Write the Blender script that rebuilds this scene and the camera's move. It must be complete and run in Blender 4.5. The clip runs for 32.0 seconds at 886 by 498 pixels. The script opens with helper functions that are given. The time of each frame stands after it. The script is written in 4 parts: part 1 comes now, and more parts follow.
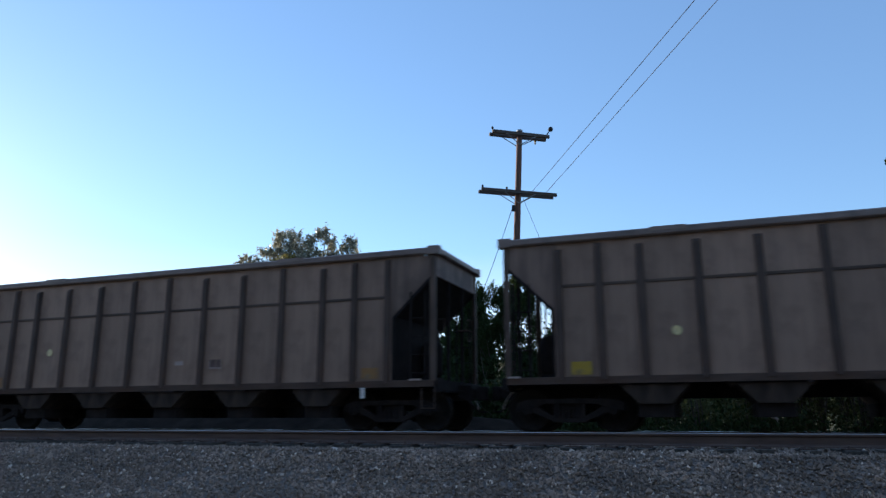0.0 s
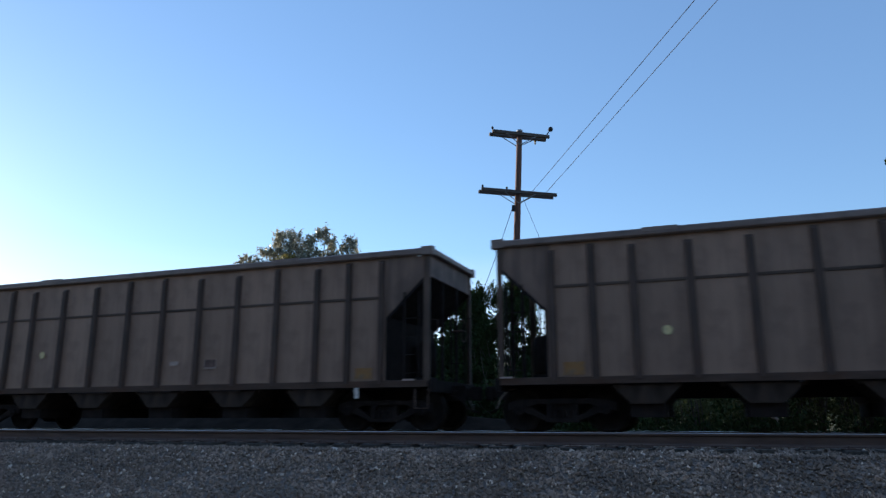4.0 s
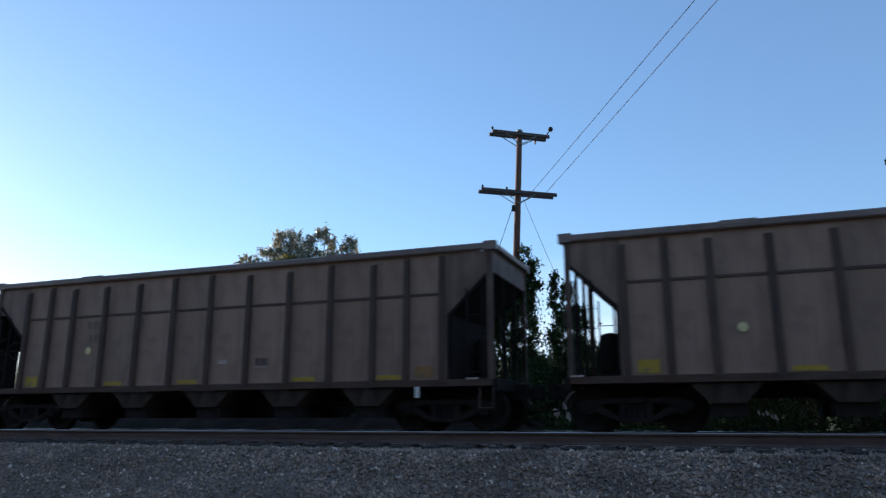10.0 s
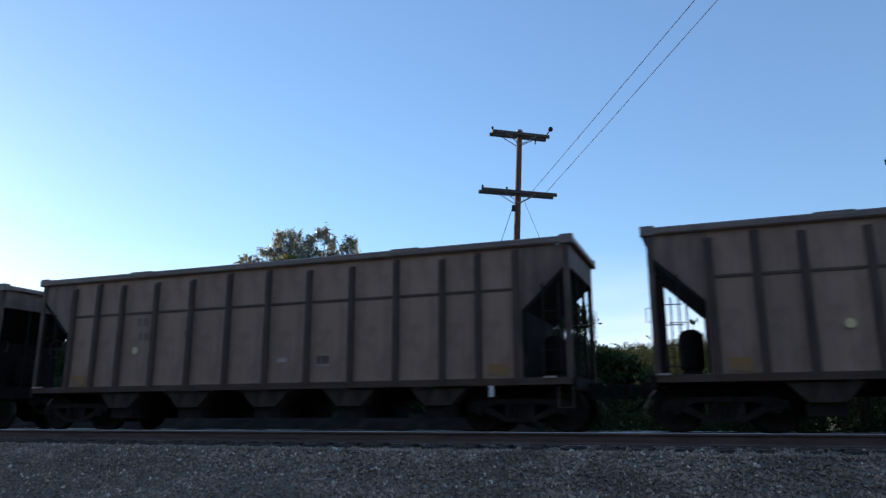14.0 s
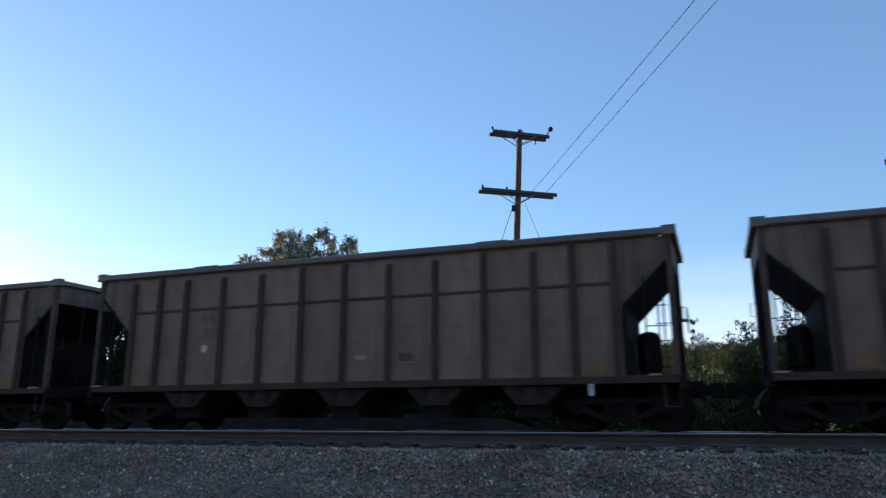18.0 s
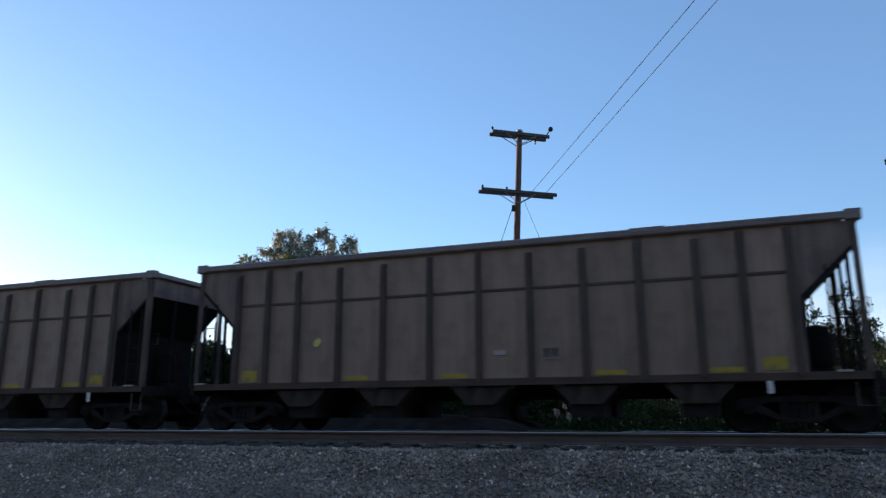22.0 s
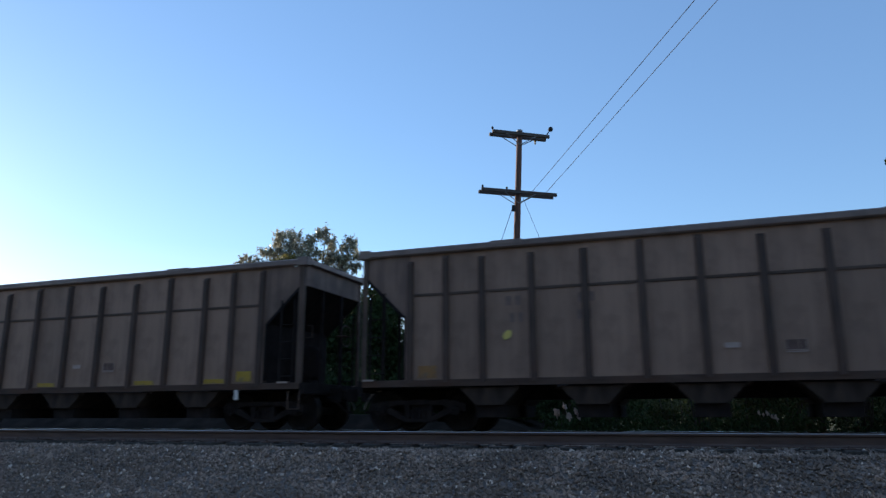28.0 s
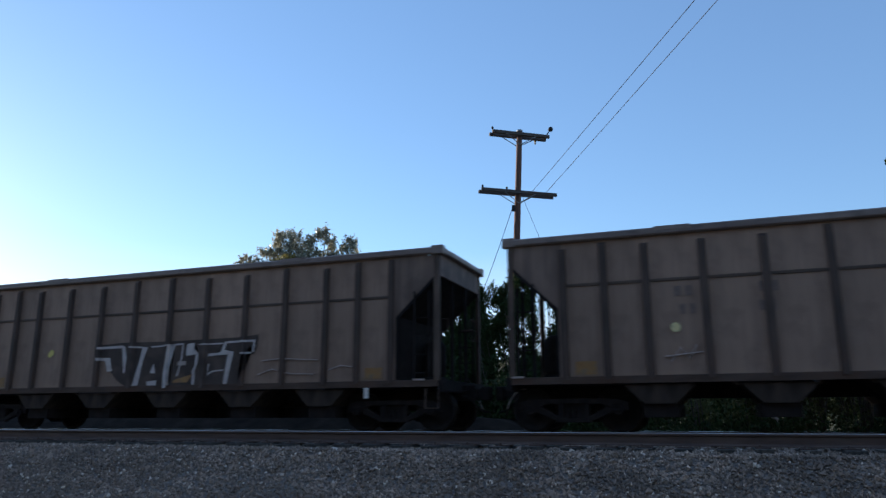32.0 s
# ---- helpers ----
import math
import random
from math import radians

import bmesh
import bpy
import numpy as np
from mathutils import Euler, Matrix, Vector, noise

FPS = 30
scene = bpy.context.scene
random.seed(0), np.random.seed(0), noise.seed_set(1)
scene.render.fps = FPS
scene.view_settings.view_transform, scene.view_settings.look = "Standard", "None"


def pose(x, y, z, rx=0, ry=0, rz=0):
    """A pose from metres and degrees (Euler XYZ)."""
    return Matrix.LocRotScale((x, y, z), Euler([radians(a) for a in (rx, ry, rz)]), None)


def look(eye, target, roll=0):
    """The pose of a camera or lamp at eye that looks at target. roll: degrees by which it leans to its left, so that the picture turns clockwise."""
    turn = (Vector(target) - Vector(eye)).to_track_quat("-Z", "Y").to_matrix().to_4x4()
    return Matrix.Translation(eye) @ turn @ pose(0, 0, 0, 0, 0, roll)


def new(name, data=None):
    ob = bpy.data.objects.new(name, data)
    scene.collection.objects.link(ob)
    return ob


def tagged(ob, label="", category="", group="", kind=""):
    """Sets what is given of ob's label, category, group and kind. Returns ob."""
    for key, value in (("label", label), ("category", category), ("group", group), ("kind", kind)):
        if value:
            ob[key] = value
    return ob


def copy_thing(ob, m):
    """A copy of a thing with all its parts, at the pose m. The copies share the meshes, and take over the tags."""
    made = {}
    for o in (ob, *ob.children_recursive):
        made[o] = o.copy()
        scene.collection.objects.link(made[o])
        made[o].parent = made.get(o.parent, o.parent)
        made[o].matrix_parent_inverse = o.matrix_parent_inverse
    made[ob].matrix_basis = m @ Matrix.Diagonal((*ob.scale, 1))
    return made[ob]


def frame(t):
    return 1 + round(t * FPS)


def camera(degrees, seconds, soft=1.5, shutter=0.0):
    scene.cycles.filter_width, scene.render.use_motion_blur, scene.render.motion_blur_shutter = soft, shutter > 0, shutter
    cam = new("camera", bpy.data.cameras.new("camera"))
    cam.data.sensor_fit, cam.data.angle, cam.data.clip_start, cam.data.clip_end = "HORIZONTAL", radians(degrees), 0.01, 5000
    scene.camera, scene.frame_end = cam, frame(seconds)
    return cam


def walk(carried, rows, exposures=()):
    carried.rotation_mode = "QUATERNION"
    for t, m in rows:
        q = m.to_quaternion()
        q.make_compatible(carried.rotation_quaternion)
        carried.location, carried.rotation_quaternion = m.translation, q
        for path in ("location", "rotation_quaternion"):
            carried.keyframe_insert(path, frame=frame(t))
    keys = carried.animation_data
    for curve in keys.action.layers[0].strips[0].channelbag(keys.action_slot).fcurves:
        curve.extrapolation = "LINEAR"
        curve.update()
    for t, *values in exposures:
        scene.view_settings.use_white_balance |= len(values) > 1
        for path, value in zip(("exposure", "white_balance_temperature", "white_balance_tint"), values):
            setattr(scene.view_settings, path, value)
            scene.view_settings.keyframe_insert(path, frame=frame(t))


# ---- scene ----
cam = camera(63.07, 32.0, soft=1.35, shutter=0.15)
EYE = Vector((0.0, -16.178, 0.332))
_yaw, _pit = radians(20.428), radians(13.04)
AIM = EYE + Vector((-math.sin(_yaw) * math.cos(_pit), math.cos(_yaw) * math.cos(_pit), math.sin(_pit)))
STILL = look(EYE, AIM, -0.138)
walk(cam, [(0.0, STILL), (32.0, STILL)], [(0.0, 1.12, 6400, 10), (1.0, 0.96, 6400, 10), (2.0, 1.0, 6400, 10), (32.0, 1.0, 6400, 10)])

# ---- light: clear evening sky, low sun behind the train ----
SUN_AZ, SUN_EL = radians(-66.0), radians(11.0)   # azimuth from +y towards +x
world = bpy.data.worlds.new("evening_sky")
scene.world = world
world.use_nodes = True
_n, _l = world.node_tree.nodes, world.node_tree.links
_sky = _n.new("ShaderNodeTexSky")
_sky.sky_type, _sky.sun_disc = "NISHITA", False
_sky.sun_elevation, _sky.sun_rotation = SUN_EL, SUN_AZ
_sky.air_density, _sky.dust_density, _sky.ozone_density = 1.0, 0.16, 3.0
_n["Background"].inputs[1].default_value = 0.12
# thin evening haze low over the horizon, broken into faint streaks
_tc, _sep = _n.new("ShaderNodeTexCoord"), _n.new("ShaderNodeSeparateXYZ")
_l.new(_tc.outputs["Generated"], _sep.inputs[0])
_low, _map, _nz, _brk, _mul, _mix = _n.new("ShaderNodeMapRange"), _n.new("ShaderNodeMapping"), _n.new("ShaderNodeTexNoise"), _n.new("ShaderNodeMapRange"), _n.new("ShaderNodeMath"), _n.new("ShaderNodeMixRGB")
_low.inputs["From Min"].default_value, _low.inputs["From Max"].default_value = 0.09, 0.22
_low.inputs["To Min"].default_value, _low.inputs["To Max"].default_value = 0.5, 0.0
_l.new(_sep.outputs["Z"], _low.inputs["Value"])
_map.inputs["Scale"].default_value = (3.0, 3.0, 22.0)
_l.new(_tc.outputs["Generated"], _map.inputs["Vector"])
_nz.inputs["Scale"].default_value, _nz.inputs["Detail"].default_value = 1.6, 4.0
_l.new(_map.outputs[0], _nz.inputs["Vector"])
_brk.inputs["From Min"].default_value, _brk.inputs["From Max"].default_value = 0.35, 0.65
_brk.inputs["To Min"].default_value = 0.55
_l.new(_nz.outputs["Fac"], _brk.inputs["Value"])
_mul.operation = "MULTIPLY"
_l.new(_low.outputs[0], _mul.inputs[0])
_l.new(_brk.outputs[0], _mul.inputs[1])
_l.new(_mul.outputs[0], _mix.inputs["Fac"])
_l.new(_sky.outputs[0], _mix.inputs["Color1"])
_mix.inputs["Color2"].default_value = (5.7, 5.6, 6.2, 1)
# even blue veil that flattens the sky's fall-off away from the sun
_veil = _n.new("ShaderNodeMixRGB")
_veil.inputs["Fac"].default_value = 0.22
_l.new(_mix.outputs[0], _veil.inputs["Color1"])
_veil.inputs["Color2"].default_value = (1.40, 2.50, 4.85, 1)
_l.new(_veil.outputs[0], _n["Background"].inputs[0])
_sun = bpy.data.lights.new("sun", "SUN")
_sun.energy, _sun.angle, _sun.color = 4.5, radians(0.53), (1.0, 0.86, 0.68)
_dir = Vector((math.sin(SUN_AZ) * math.cos(SUN_EL), math.cos(SUN_AZ) * math.cos(SUN_EL), math.sin(SUN_EL)))
new("sun", _sun).matrix_world = look(_dir * 100, (0, 0, 0))


# ---- materials ----
def mat(name, colors, scale=3.0, rough=0.7, metal=0.0, bump=0.0, bump_scale=40.0, stretch=(1, 1, 1), detail=6.0, vary=0.0, spots=None, coords="Object", leaf=0.0, spec=0.5, streak=None, fleck=None):
    """Noise-mixed colours (two or three), optional bump, stains (color, scale, amount), run-down streaks (color, amount), pale pieces (color, share), per-object variation."""
    m = bpy.data.materials.new(name)
    m.use_nodes = True
    n, l = m.node_tree.nodes, m.node_tree.links
    b = n["Principled BSDF"]
    b.inputs["Roughness"].default_value, b.inputs["Metallic"].default_value = rough, metal
    b.inputs["Specular IOR Level"].default_value = spec
    tc, mp = n.new("ShaderNodeTexCoord"), n.new("ShaderNodeMapping")
    l.new(tc.outputs[coords], mp.inputs["Vector"])
    mp.inputs["Scale"].default_value = stretch
    nz = n.new("ShaderNodeTexNoise")
    nz.inputs["Scale"].default_value, nz.inputs["Detail"].default_value = scale, detail
    l.new(mp.outputs[0], nz.inputs["Vector"])
    rp = n.new("ShaderNodeValToRGB")
    l.new(nz.outputs["Fac"], rp.inputs["Fac"])
    el = rp.color_ramp.elements
    el[0].position, el[1].position = 0.3, 0.7
    el[0].color, el[1].color = (*colors[0], 1), (*colors[-1], 1)
    if len(colors) > 2:
        el.new(0.5).color = (*colors[1], 1)
    out = rp.outputs["Color"]
    if spots:
        sc, ss, amount = spots[:3]
        nz2 = n.new("ShaderNodeTexNoise")
        nz2.inputs["Scale"].default_value, nz2.inputs["Detail"].default_value = ss, 8.0
        l.new(tc.outputs[coords], nz2.inputs["Vector"])
        mr = n.new("ShaderNodeMapRange")
        mr.inputs["From Min"].default_value, mr.inputs["From Max"].default_value = 0.5, 0.68
        mr.inputs["To Max"].default_value = amount
        l.new(nz2.outputs["Fac"], mr.inputs["Value"])
        mx = n.new("ShaderNodeMixRGB")
        mx.inputs["Color2"].default_value = (*sc, 1)
        l.new(mr.outputs[0], mx.inputs["Fac"])
        l.new(out, mx.inputs["Color1"])
        out = mx.outputs[0]
    if streak:
        ms_, ns_, rs_, xs_ = n.new("ShaderNodeMapping"), n.new("ShaderNodeTexNoise"), n.new("ShaderNodeMapRange"), n.new("ShaderNodeMixRGB")
        ms_.inputs["Scale"].default_value = (5.0, 5.0, 0.3)
        l.new(tc.outputs[coords], ms_.inputs["Vector"])
        ns_.inputs["Scale"].default_value, ns_.inputs["Detail"].default_value = 1.3, 7.0
        l.new(ms_.outputs[0], ns_.inputs["Vector"])
        rs_.inputs["From Min"].default_value, rs_.inputs["From Max"].default_value = 0.47, 0.66
        rs_.inputs["To Max"].default_value = streak[1]
        l.new(ns_.outputs["Fac"], rs_.inputs["Value"])
        l.new(rs_.outputs[0], xs_.inputs["Fac"])
        l.new(out, xs_.inputs["Color1"])
        xs_.inputs["Color2"].default_value = (*streak[0], 1)
        out = xs_.outputs[0]
    if vary:
        src = n.new("ShaderNodeNewGeometry") if leaf else n.new("ShaderNodeObjectInfo")
        hs, mr2 = n.new("ShaderNodeHueSaturation"), n.new("ShaderNodeMapRange")
        mr2.inputs["To Min"].default_value, mr2.inputs["To Max"].default_value = 1 - vary, 1 + vary
        l.new(src.outputs["Random Per Island" if leaf else "Random"], mr2.inputs["Value"])
        l.new(mr2.outputs[0], hs.inputs["Value"])
        l.new(out, hs.inputs["Color"])
        out = hs.outputs[0]
    if fleck:
        gi, mu, fr, gt, fx = n.new("ShaderNodeNewGeometry"), n.new("ShaderNodeMath"), n.new("ShaderNodeMath"), n.new("ShaderNodeMath"), n.new("ShaderNodeMixRGB")
        mu.operation, fr.operation, gt.operation = "MULTIPLY", "FRACT", "LESS_THAN"
        mu.inputs[1].default_value, gt.inputs[1].default_value = 37.7, fleck[1]
        l.new(gi.outputs["Random Per Island"], mu.inputs[0])
        l.new(mu.outputs[0], fr.inputs[0])
        l.new(fr.outputs[0], gt.inputs[0])
        l.new(gt.outputs[0], fx.inputs["Fac"])
        l.new(out, fx.inputs["Color1"])
        fx.inputs["Color2"].default_value = (*fleck[0], 1)
        out = fx.outputs[0]
    l.new(out, b.inputs["Base Color"])
    if bump:
        nb, bp = n.new("ShaderNodeTexNoise"), n.new("ShaderNodeBump")
        nb.inputs["Scale"].default_value, nb.inputs["Detail"].default_value = bump_scale, 6.0
        l.new(mp.outputs[0], nb.inputs["Vector"])
        l.new(nb.outputs["Fac"], bp.inputs["Height"])
        bp.inputs["Strength"].default_value, bp.inputs["Distance"].default_value = bump, 0.02
        l.new(bp.outputs[0], b.inputs["Normal"])
    if leaf:
        tr, ms = n.new("ShaderNodeBsdfTranslucent"), n.new("ShaderNodeMixShader")
        l.new(out, tr.inputs["Color"])
        ms.inputs[0].default_value = leaf
        l.new(b.outputs[0], ms.inputs[1])
        l.new(tr.outputs[0], ms.inputs[2])
        l.new(ms.outputs[0], n["Material Output"].inputs["Surface"])
    return m


PAINT = mat("weathered_grey_paint", [(0.310, 0.176, 0.117), (0.358, 0.205, 0.138), (0.412, 0.238, 0.160)], 1.5, 0.66, 0.0, 0.06, 14.0, (1.5, 1.5, 0.6), vary=0.12, spots=((0.211, 0.116, 0.079), 2.1, 0.55), streak=((0.228, 0.126, 0.086), 0.45))
OLDPAINT = mat("old_brown_grey_paint", [(0.221, 0.131, 0.086), (0.258, 0.153, 0.102), (0.304, 0.182, 0.121)], 1.5, 0.7, 0.0, 0.06, 14.0, (1.5, 1.5, 0.6), vary=0.09, spots=((0.144, 0.082, 0.054), 1.3, 0.5), streak=((0.154, 0.090, 0.060), 0.45))
# end sheets: darker and more mottled than the side panels
END_PAINT = mat("mottled_end_paint", [(0.137, 0.080, 0.057), (0.235, 0.138, 0.099), (0.316, 0.188, 0.135)], 0.9, 0.7, 0.0, 0.05, 14.0, (1.5, 1.5, 0.8), vary=0.06, spots=((0.088, 0.051, 0.037), 1.5, 0.6), streak=((0.121, 0.070, 0.050), 0.5))
SILL = mat("sooty_sill_steel", [(0.077, 0.046, 0.034), (0.133, 0.080, 0.059)], 2.0, 0.85, 0.0, 0.2, 20.0, (0.6, 3, 3), spec=0.2, spots=((0.123, 0.058, 0.036), 1.2, 0.5))
LAP = mat("grimy_lap_edge", [(0.074, 0.044, 0.032), (0.154, 0.092, 0.065)], 0.9, 0.85, 0.0, 0.1, 20.0, (0.6, 2, 2))
# posts: several times darker than the side panels, with rusty spots
POST = mat("dark_steel_post", [(0.060, 0.035, 0.026), (0.105, 0.061, 0.045)], 2.0, 0.8, 0.0, 0.2, 20.0, (3, 3, 0.6), vary=0.12, spots=((0.121, 0.057, 0.035), 1.1, 0.6), streak=((0.175, 0.102, 0.074), 0.35))
CHORD = mat("dusty_chord_paint", [(0.204, 0.133, 0.106), (0.286, 0.192, 0.156)], 1.6, 0.55, 0.0, 0.15, 14.0, (0.5, 3, 3), spots=((0.117, 0.078, 0.056), 2.6, 0.45))
# undercarriage grime; on the car ends the near-black also stands for shade
GRIME_SHADE = mat("black_grime_and_end_shade", [(0.019, 0.013, 0.012), (0.033, 0.023, 0.020)], 5.0, 0.85, 0.0, 0.3, 30.0, spec=0.15)
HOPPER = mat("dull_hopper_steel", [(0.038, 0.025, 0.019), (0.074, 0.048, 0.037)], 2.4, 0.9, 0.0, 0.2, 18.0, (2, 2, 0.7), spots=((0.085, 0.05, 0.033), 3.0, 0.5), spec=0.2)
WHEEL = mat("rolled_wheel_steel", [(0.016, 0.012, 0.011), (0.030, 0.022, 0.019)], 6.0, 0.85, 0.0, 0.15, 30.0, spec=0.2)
RAIL = mat("rusty_rail_side", [(0.075, 0.042, 0.032), (0.135, 0.08, 0.06)], 4.0, 0.85, 0.0, 0.25, 45.0, (0.4, 3, 3))
SHINE = mat("polished_rail_head", [(0.66, 0.57, 0.49), (0.76, 0.67, 0.58)], 3.0, 0.24, 1.0, 0.006, 30.0, (0.15, 4, 4))
TIE = mat("creosoted_tie_wood", [(0.035, 0.027, 0.022), (0.09, 0.07, 0.055)], 3.0, 0.85, 0.0, 0.5, 30.0, (6, 0.7, 6), vary=0.25)
STONE = mat("grey_ballast_stone", [(0.165, 0.110, 0.081), (0.264, 0.180, 0.132), (0.400, 0.276, 0.206)], 1.1, 0.85, 0.0, 0.2, 60.0, vary=0.42, leaf=0.001, spots=((0.188, 0.129, 0.092), 1.2, 0.35), fleck=((0.682, 0.530, 0.417), 0.03))
GRAVEL = mat("gravel_bed", [(0.077, 0.056, 0.044), (0.165, 0.122, 0.098), (0.264, 0.200, 0.162)], 26.0, 0.9, 0.0, 0.9, 30.0, detail=10.0)
YELLOW = mat("faded_yellow_reflector", [(0.46, 0.26, 0.02), (0.58, 0.345, 0.04)], 6.0, 0.6, spots=((0.22, 0.135, 0.08), 5.0, 0.85))
DOTG = mat("yellow_green_paint_dot", [(0.74, 0.54, 0.12), (0.84, 0.62, 0.17)], 8.0, 0.6, spots=((0.4, 0.33, 0.12), 12.0, 0.35))
DOT = mat("pale_yellow_paint_dot", [(0.80, 0.60, 0.27), (0.88, 0.68, 0.35)], 8.0, 0.6, spots=((0.45, 0.36, 0.18), 9.0, 0.5))
ORANGE = mat("worn_orange_panel", [(0.33, 0.14, 0.045), (0.42, 0.20, 0.06)], 5.0, 0.6, spots=((0.17, 0.13, 0.1), 6.0, 0.8))
WHITE = mat("dirty_white_paint", [(0.62, 0.53, 0.47), (0.82, 0.72, 0.65)], 9.0, 0.6, spots=((0.3, 0.26, 0.22), 10.0, 0.5))
STENCIL = mat("faded_dark_stencil", [(0.19, 0.117, 0.091), (0.27, 0.166, 0.128)], 7.0, 0.7)
STAIN = mat("maroon_brown_panel_paint", [(0.11, 0.058, 0.044), (0.17, 0.092, 0.072)], 6.0, 0.7)
SPRAYG = mat("thin_pale_spray_paint", [(0.40, 0.27, 0.22), (0.52, 0.37, 0.31)], 6.0, 0.65)
SPRAYW = mat("grey_white_spray_paint", [(0.546, 0.414, 0.361), (0.704, 0.563, 0.502)], 6.0, 0.55)
SPRAYD = mat("blue_black_spray_paint", [(0.070, 0.047, 0.040), (0.115, 0.078, 0.064)], 2.0, 0.8, spec=0.15, spots=((0.17, 0.11, 0.085), 2.5, 0.6))
POLEWOOD = mat("weathered_pole_wood", [(0.07, 0.032, 0.023), (0.13, 0.062, 0.042), (0.17, 0.09, 0.065)], 2.5, 0.85, 0.0, 0.5, 18.0, (8, 8, 0.5))
ARMWOOD = mat("old_crossarm_wood", [(0.05, 0.04, 0.035), (0.12, 0.09, 0.075)], 4.0, 0.85, 0.0, 0.4, 25.0, (1, 6, 6))
METAL = mat("galvanised_hardware", [(0.16, 0.16, 0.165), (0.28, 0.28, 0.29)], 8.0, 0.5, 0.6)
PORCELAIN = mat("white_porcelain", [(0.62, 0.61, 0.58), (0.74, 0.73, 0.70)], 4.0, 0.2)
WIRE = mat("dark_wire", [(0.02, 0.02, 0.022), (0.035, 0.035, 0.038)], 10.0, 0.95)
CABLE = mat("weathered_dark_cable", [(0.05, 0.05, 0.052), (0.08, 0.08, 0.082)], 10.0, 0.9, spec=0.1)
RUBBER = mat("pale_hose_rubber", [(0.26, 0.20, 0.165), (0.42, 0.33, 0.28)], 7.0, 0.5)
BARK = mat("grey_brown_bark", [(0.06, 0.045, 0.035), (0.14, 0.11, 0.09)], 5.0, 0.9, 0.0, 0.8, 14.0, (3, 3, 0.6))
LEAF_TREE = mat("olive_tree_leaf", [(0.180, 0.174, 0.120), (0.360, 0.336, 0.240)], 0.9, 0.34, vary=0.6, leaf=0.36)
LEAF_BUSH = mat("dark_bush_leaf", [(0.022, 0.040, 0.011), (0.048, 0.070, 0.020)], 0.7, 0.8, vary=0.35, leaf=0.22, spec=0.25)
LEAF_MID = mat("dull_green_leaf", [(0.083, 0.085, 0.033), (0.132, 0.129, 0.053)], 0.7, 0.8, vary=0.3, leaf=0.25, spec=0.2)
# lighter counterpart of LEAF_BUSH: the sun on far bushes is partly in the colour
LEAF_LIT = mat("sunlit_green_leaf", [(0.068, 0.083, 0.025), (0.112, 0.120, 0.038)], 0.4, 0.55, vary=0.35, leaf=0.3)
# sunlight on the lower crown is put into this yellower leaf colour
LEAF_SUNLIT = mat("sunlit_olive_leaf", [(0.17, 0.145, 0.04), (0.26, 0.215, 0.07)], 0.9, 0.6, vary=0.3, leaf=0.35)
LEAF_FAR = mat("far_wood_leaf", [(0.038, 0.045, 0.017), (0.059, 0.061, 0.021), (0.083, 0.074, 0.027)], 0.06, 0.85, vary=0.2, leaf=0.2, spec=0.15)
RIM = mat("worn_wheel_rim", [(0.04, 0.032, 0.028), (0.08, 0.066, 0.058)], 8.0, 0.5, 0.9)
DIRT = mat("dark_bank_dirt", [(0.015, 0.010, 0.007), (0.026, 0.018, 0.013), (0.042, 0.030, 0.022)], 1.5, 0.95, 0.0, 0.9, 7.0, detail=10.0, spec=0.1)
PLATE = mat("greyed_plate", [(0.42, 0.29, 0.235), (0.56, 0.40, 0.33)], 9.0, 0.6)
GRASS = mat("dry_grass_ground", [(0.05, 0.06, 0.02), (0.10, 0.10, 0.04), (0.16, 0.13, 0.07)], 0.35, 0.95, 0.0, 0.6, 6.0, detail=10.0)


# ---- mesh helpers ----
def part(name, bm, material, parent=None, label="", smooth=False):
    me = bpy.data.meshes.new(name)
    bm.normal_update()
    bm.to_mesh(me)
    bm.free()
    if smooth:
        me.polygons.foreach_set("use_smooth", [True] * len(me.polygons))
    me.materials.append(material)
    ob = new(name, me)
    if parent is not None:
        ob.parent = parent
    return tagged(ob, label)


def share(name, src, parent, m, label=""):
    """Another object on src's mesh."""
    ob = new(name, src.data)
    ob.parent = parent
    ob.matrix_basis = m
    return tagged(ob, label)


def mesh_from(name, verts, faces, material, parent=None, label=""):
    me = bpy.data.meshes.new(name)
    me.from_pydata(verts.tolist(), [], faces.tolist())
    me.materials.append(material)
    ob = new(name, me)
    if parent is not None:
        ob.parent = parent
    return tagged(ob, label)


def box(x0, x1, y0, y1, z0, z1, bevel=0.0, bm=None):
    bm = bm or bmesh.new()
    g = bmesh.ops.create_cube(bm, size=1.0)
    for v in g["verts"]:
        v.co = Vector(((x0 + x1) / 2 + v.co.x * (x1 - x0), (y0 + y1) / 2 + v.co.y * (y1 - y0), (z0 + z1) / 2 + v.co.z * (z1 - z0)))
    if bevel:
        ed = {e for v in g["verts"] for e in v.link_edges}
        bmesh.ops.bevel(bm, geom=list(ed), offset=bevel, segments=2, affect="EDGES", profile=0.6)
    return bm


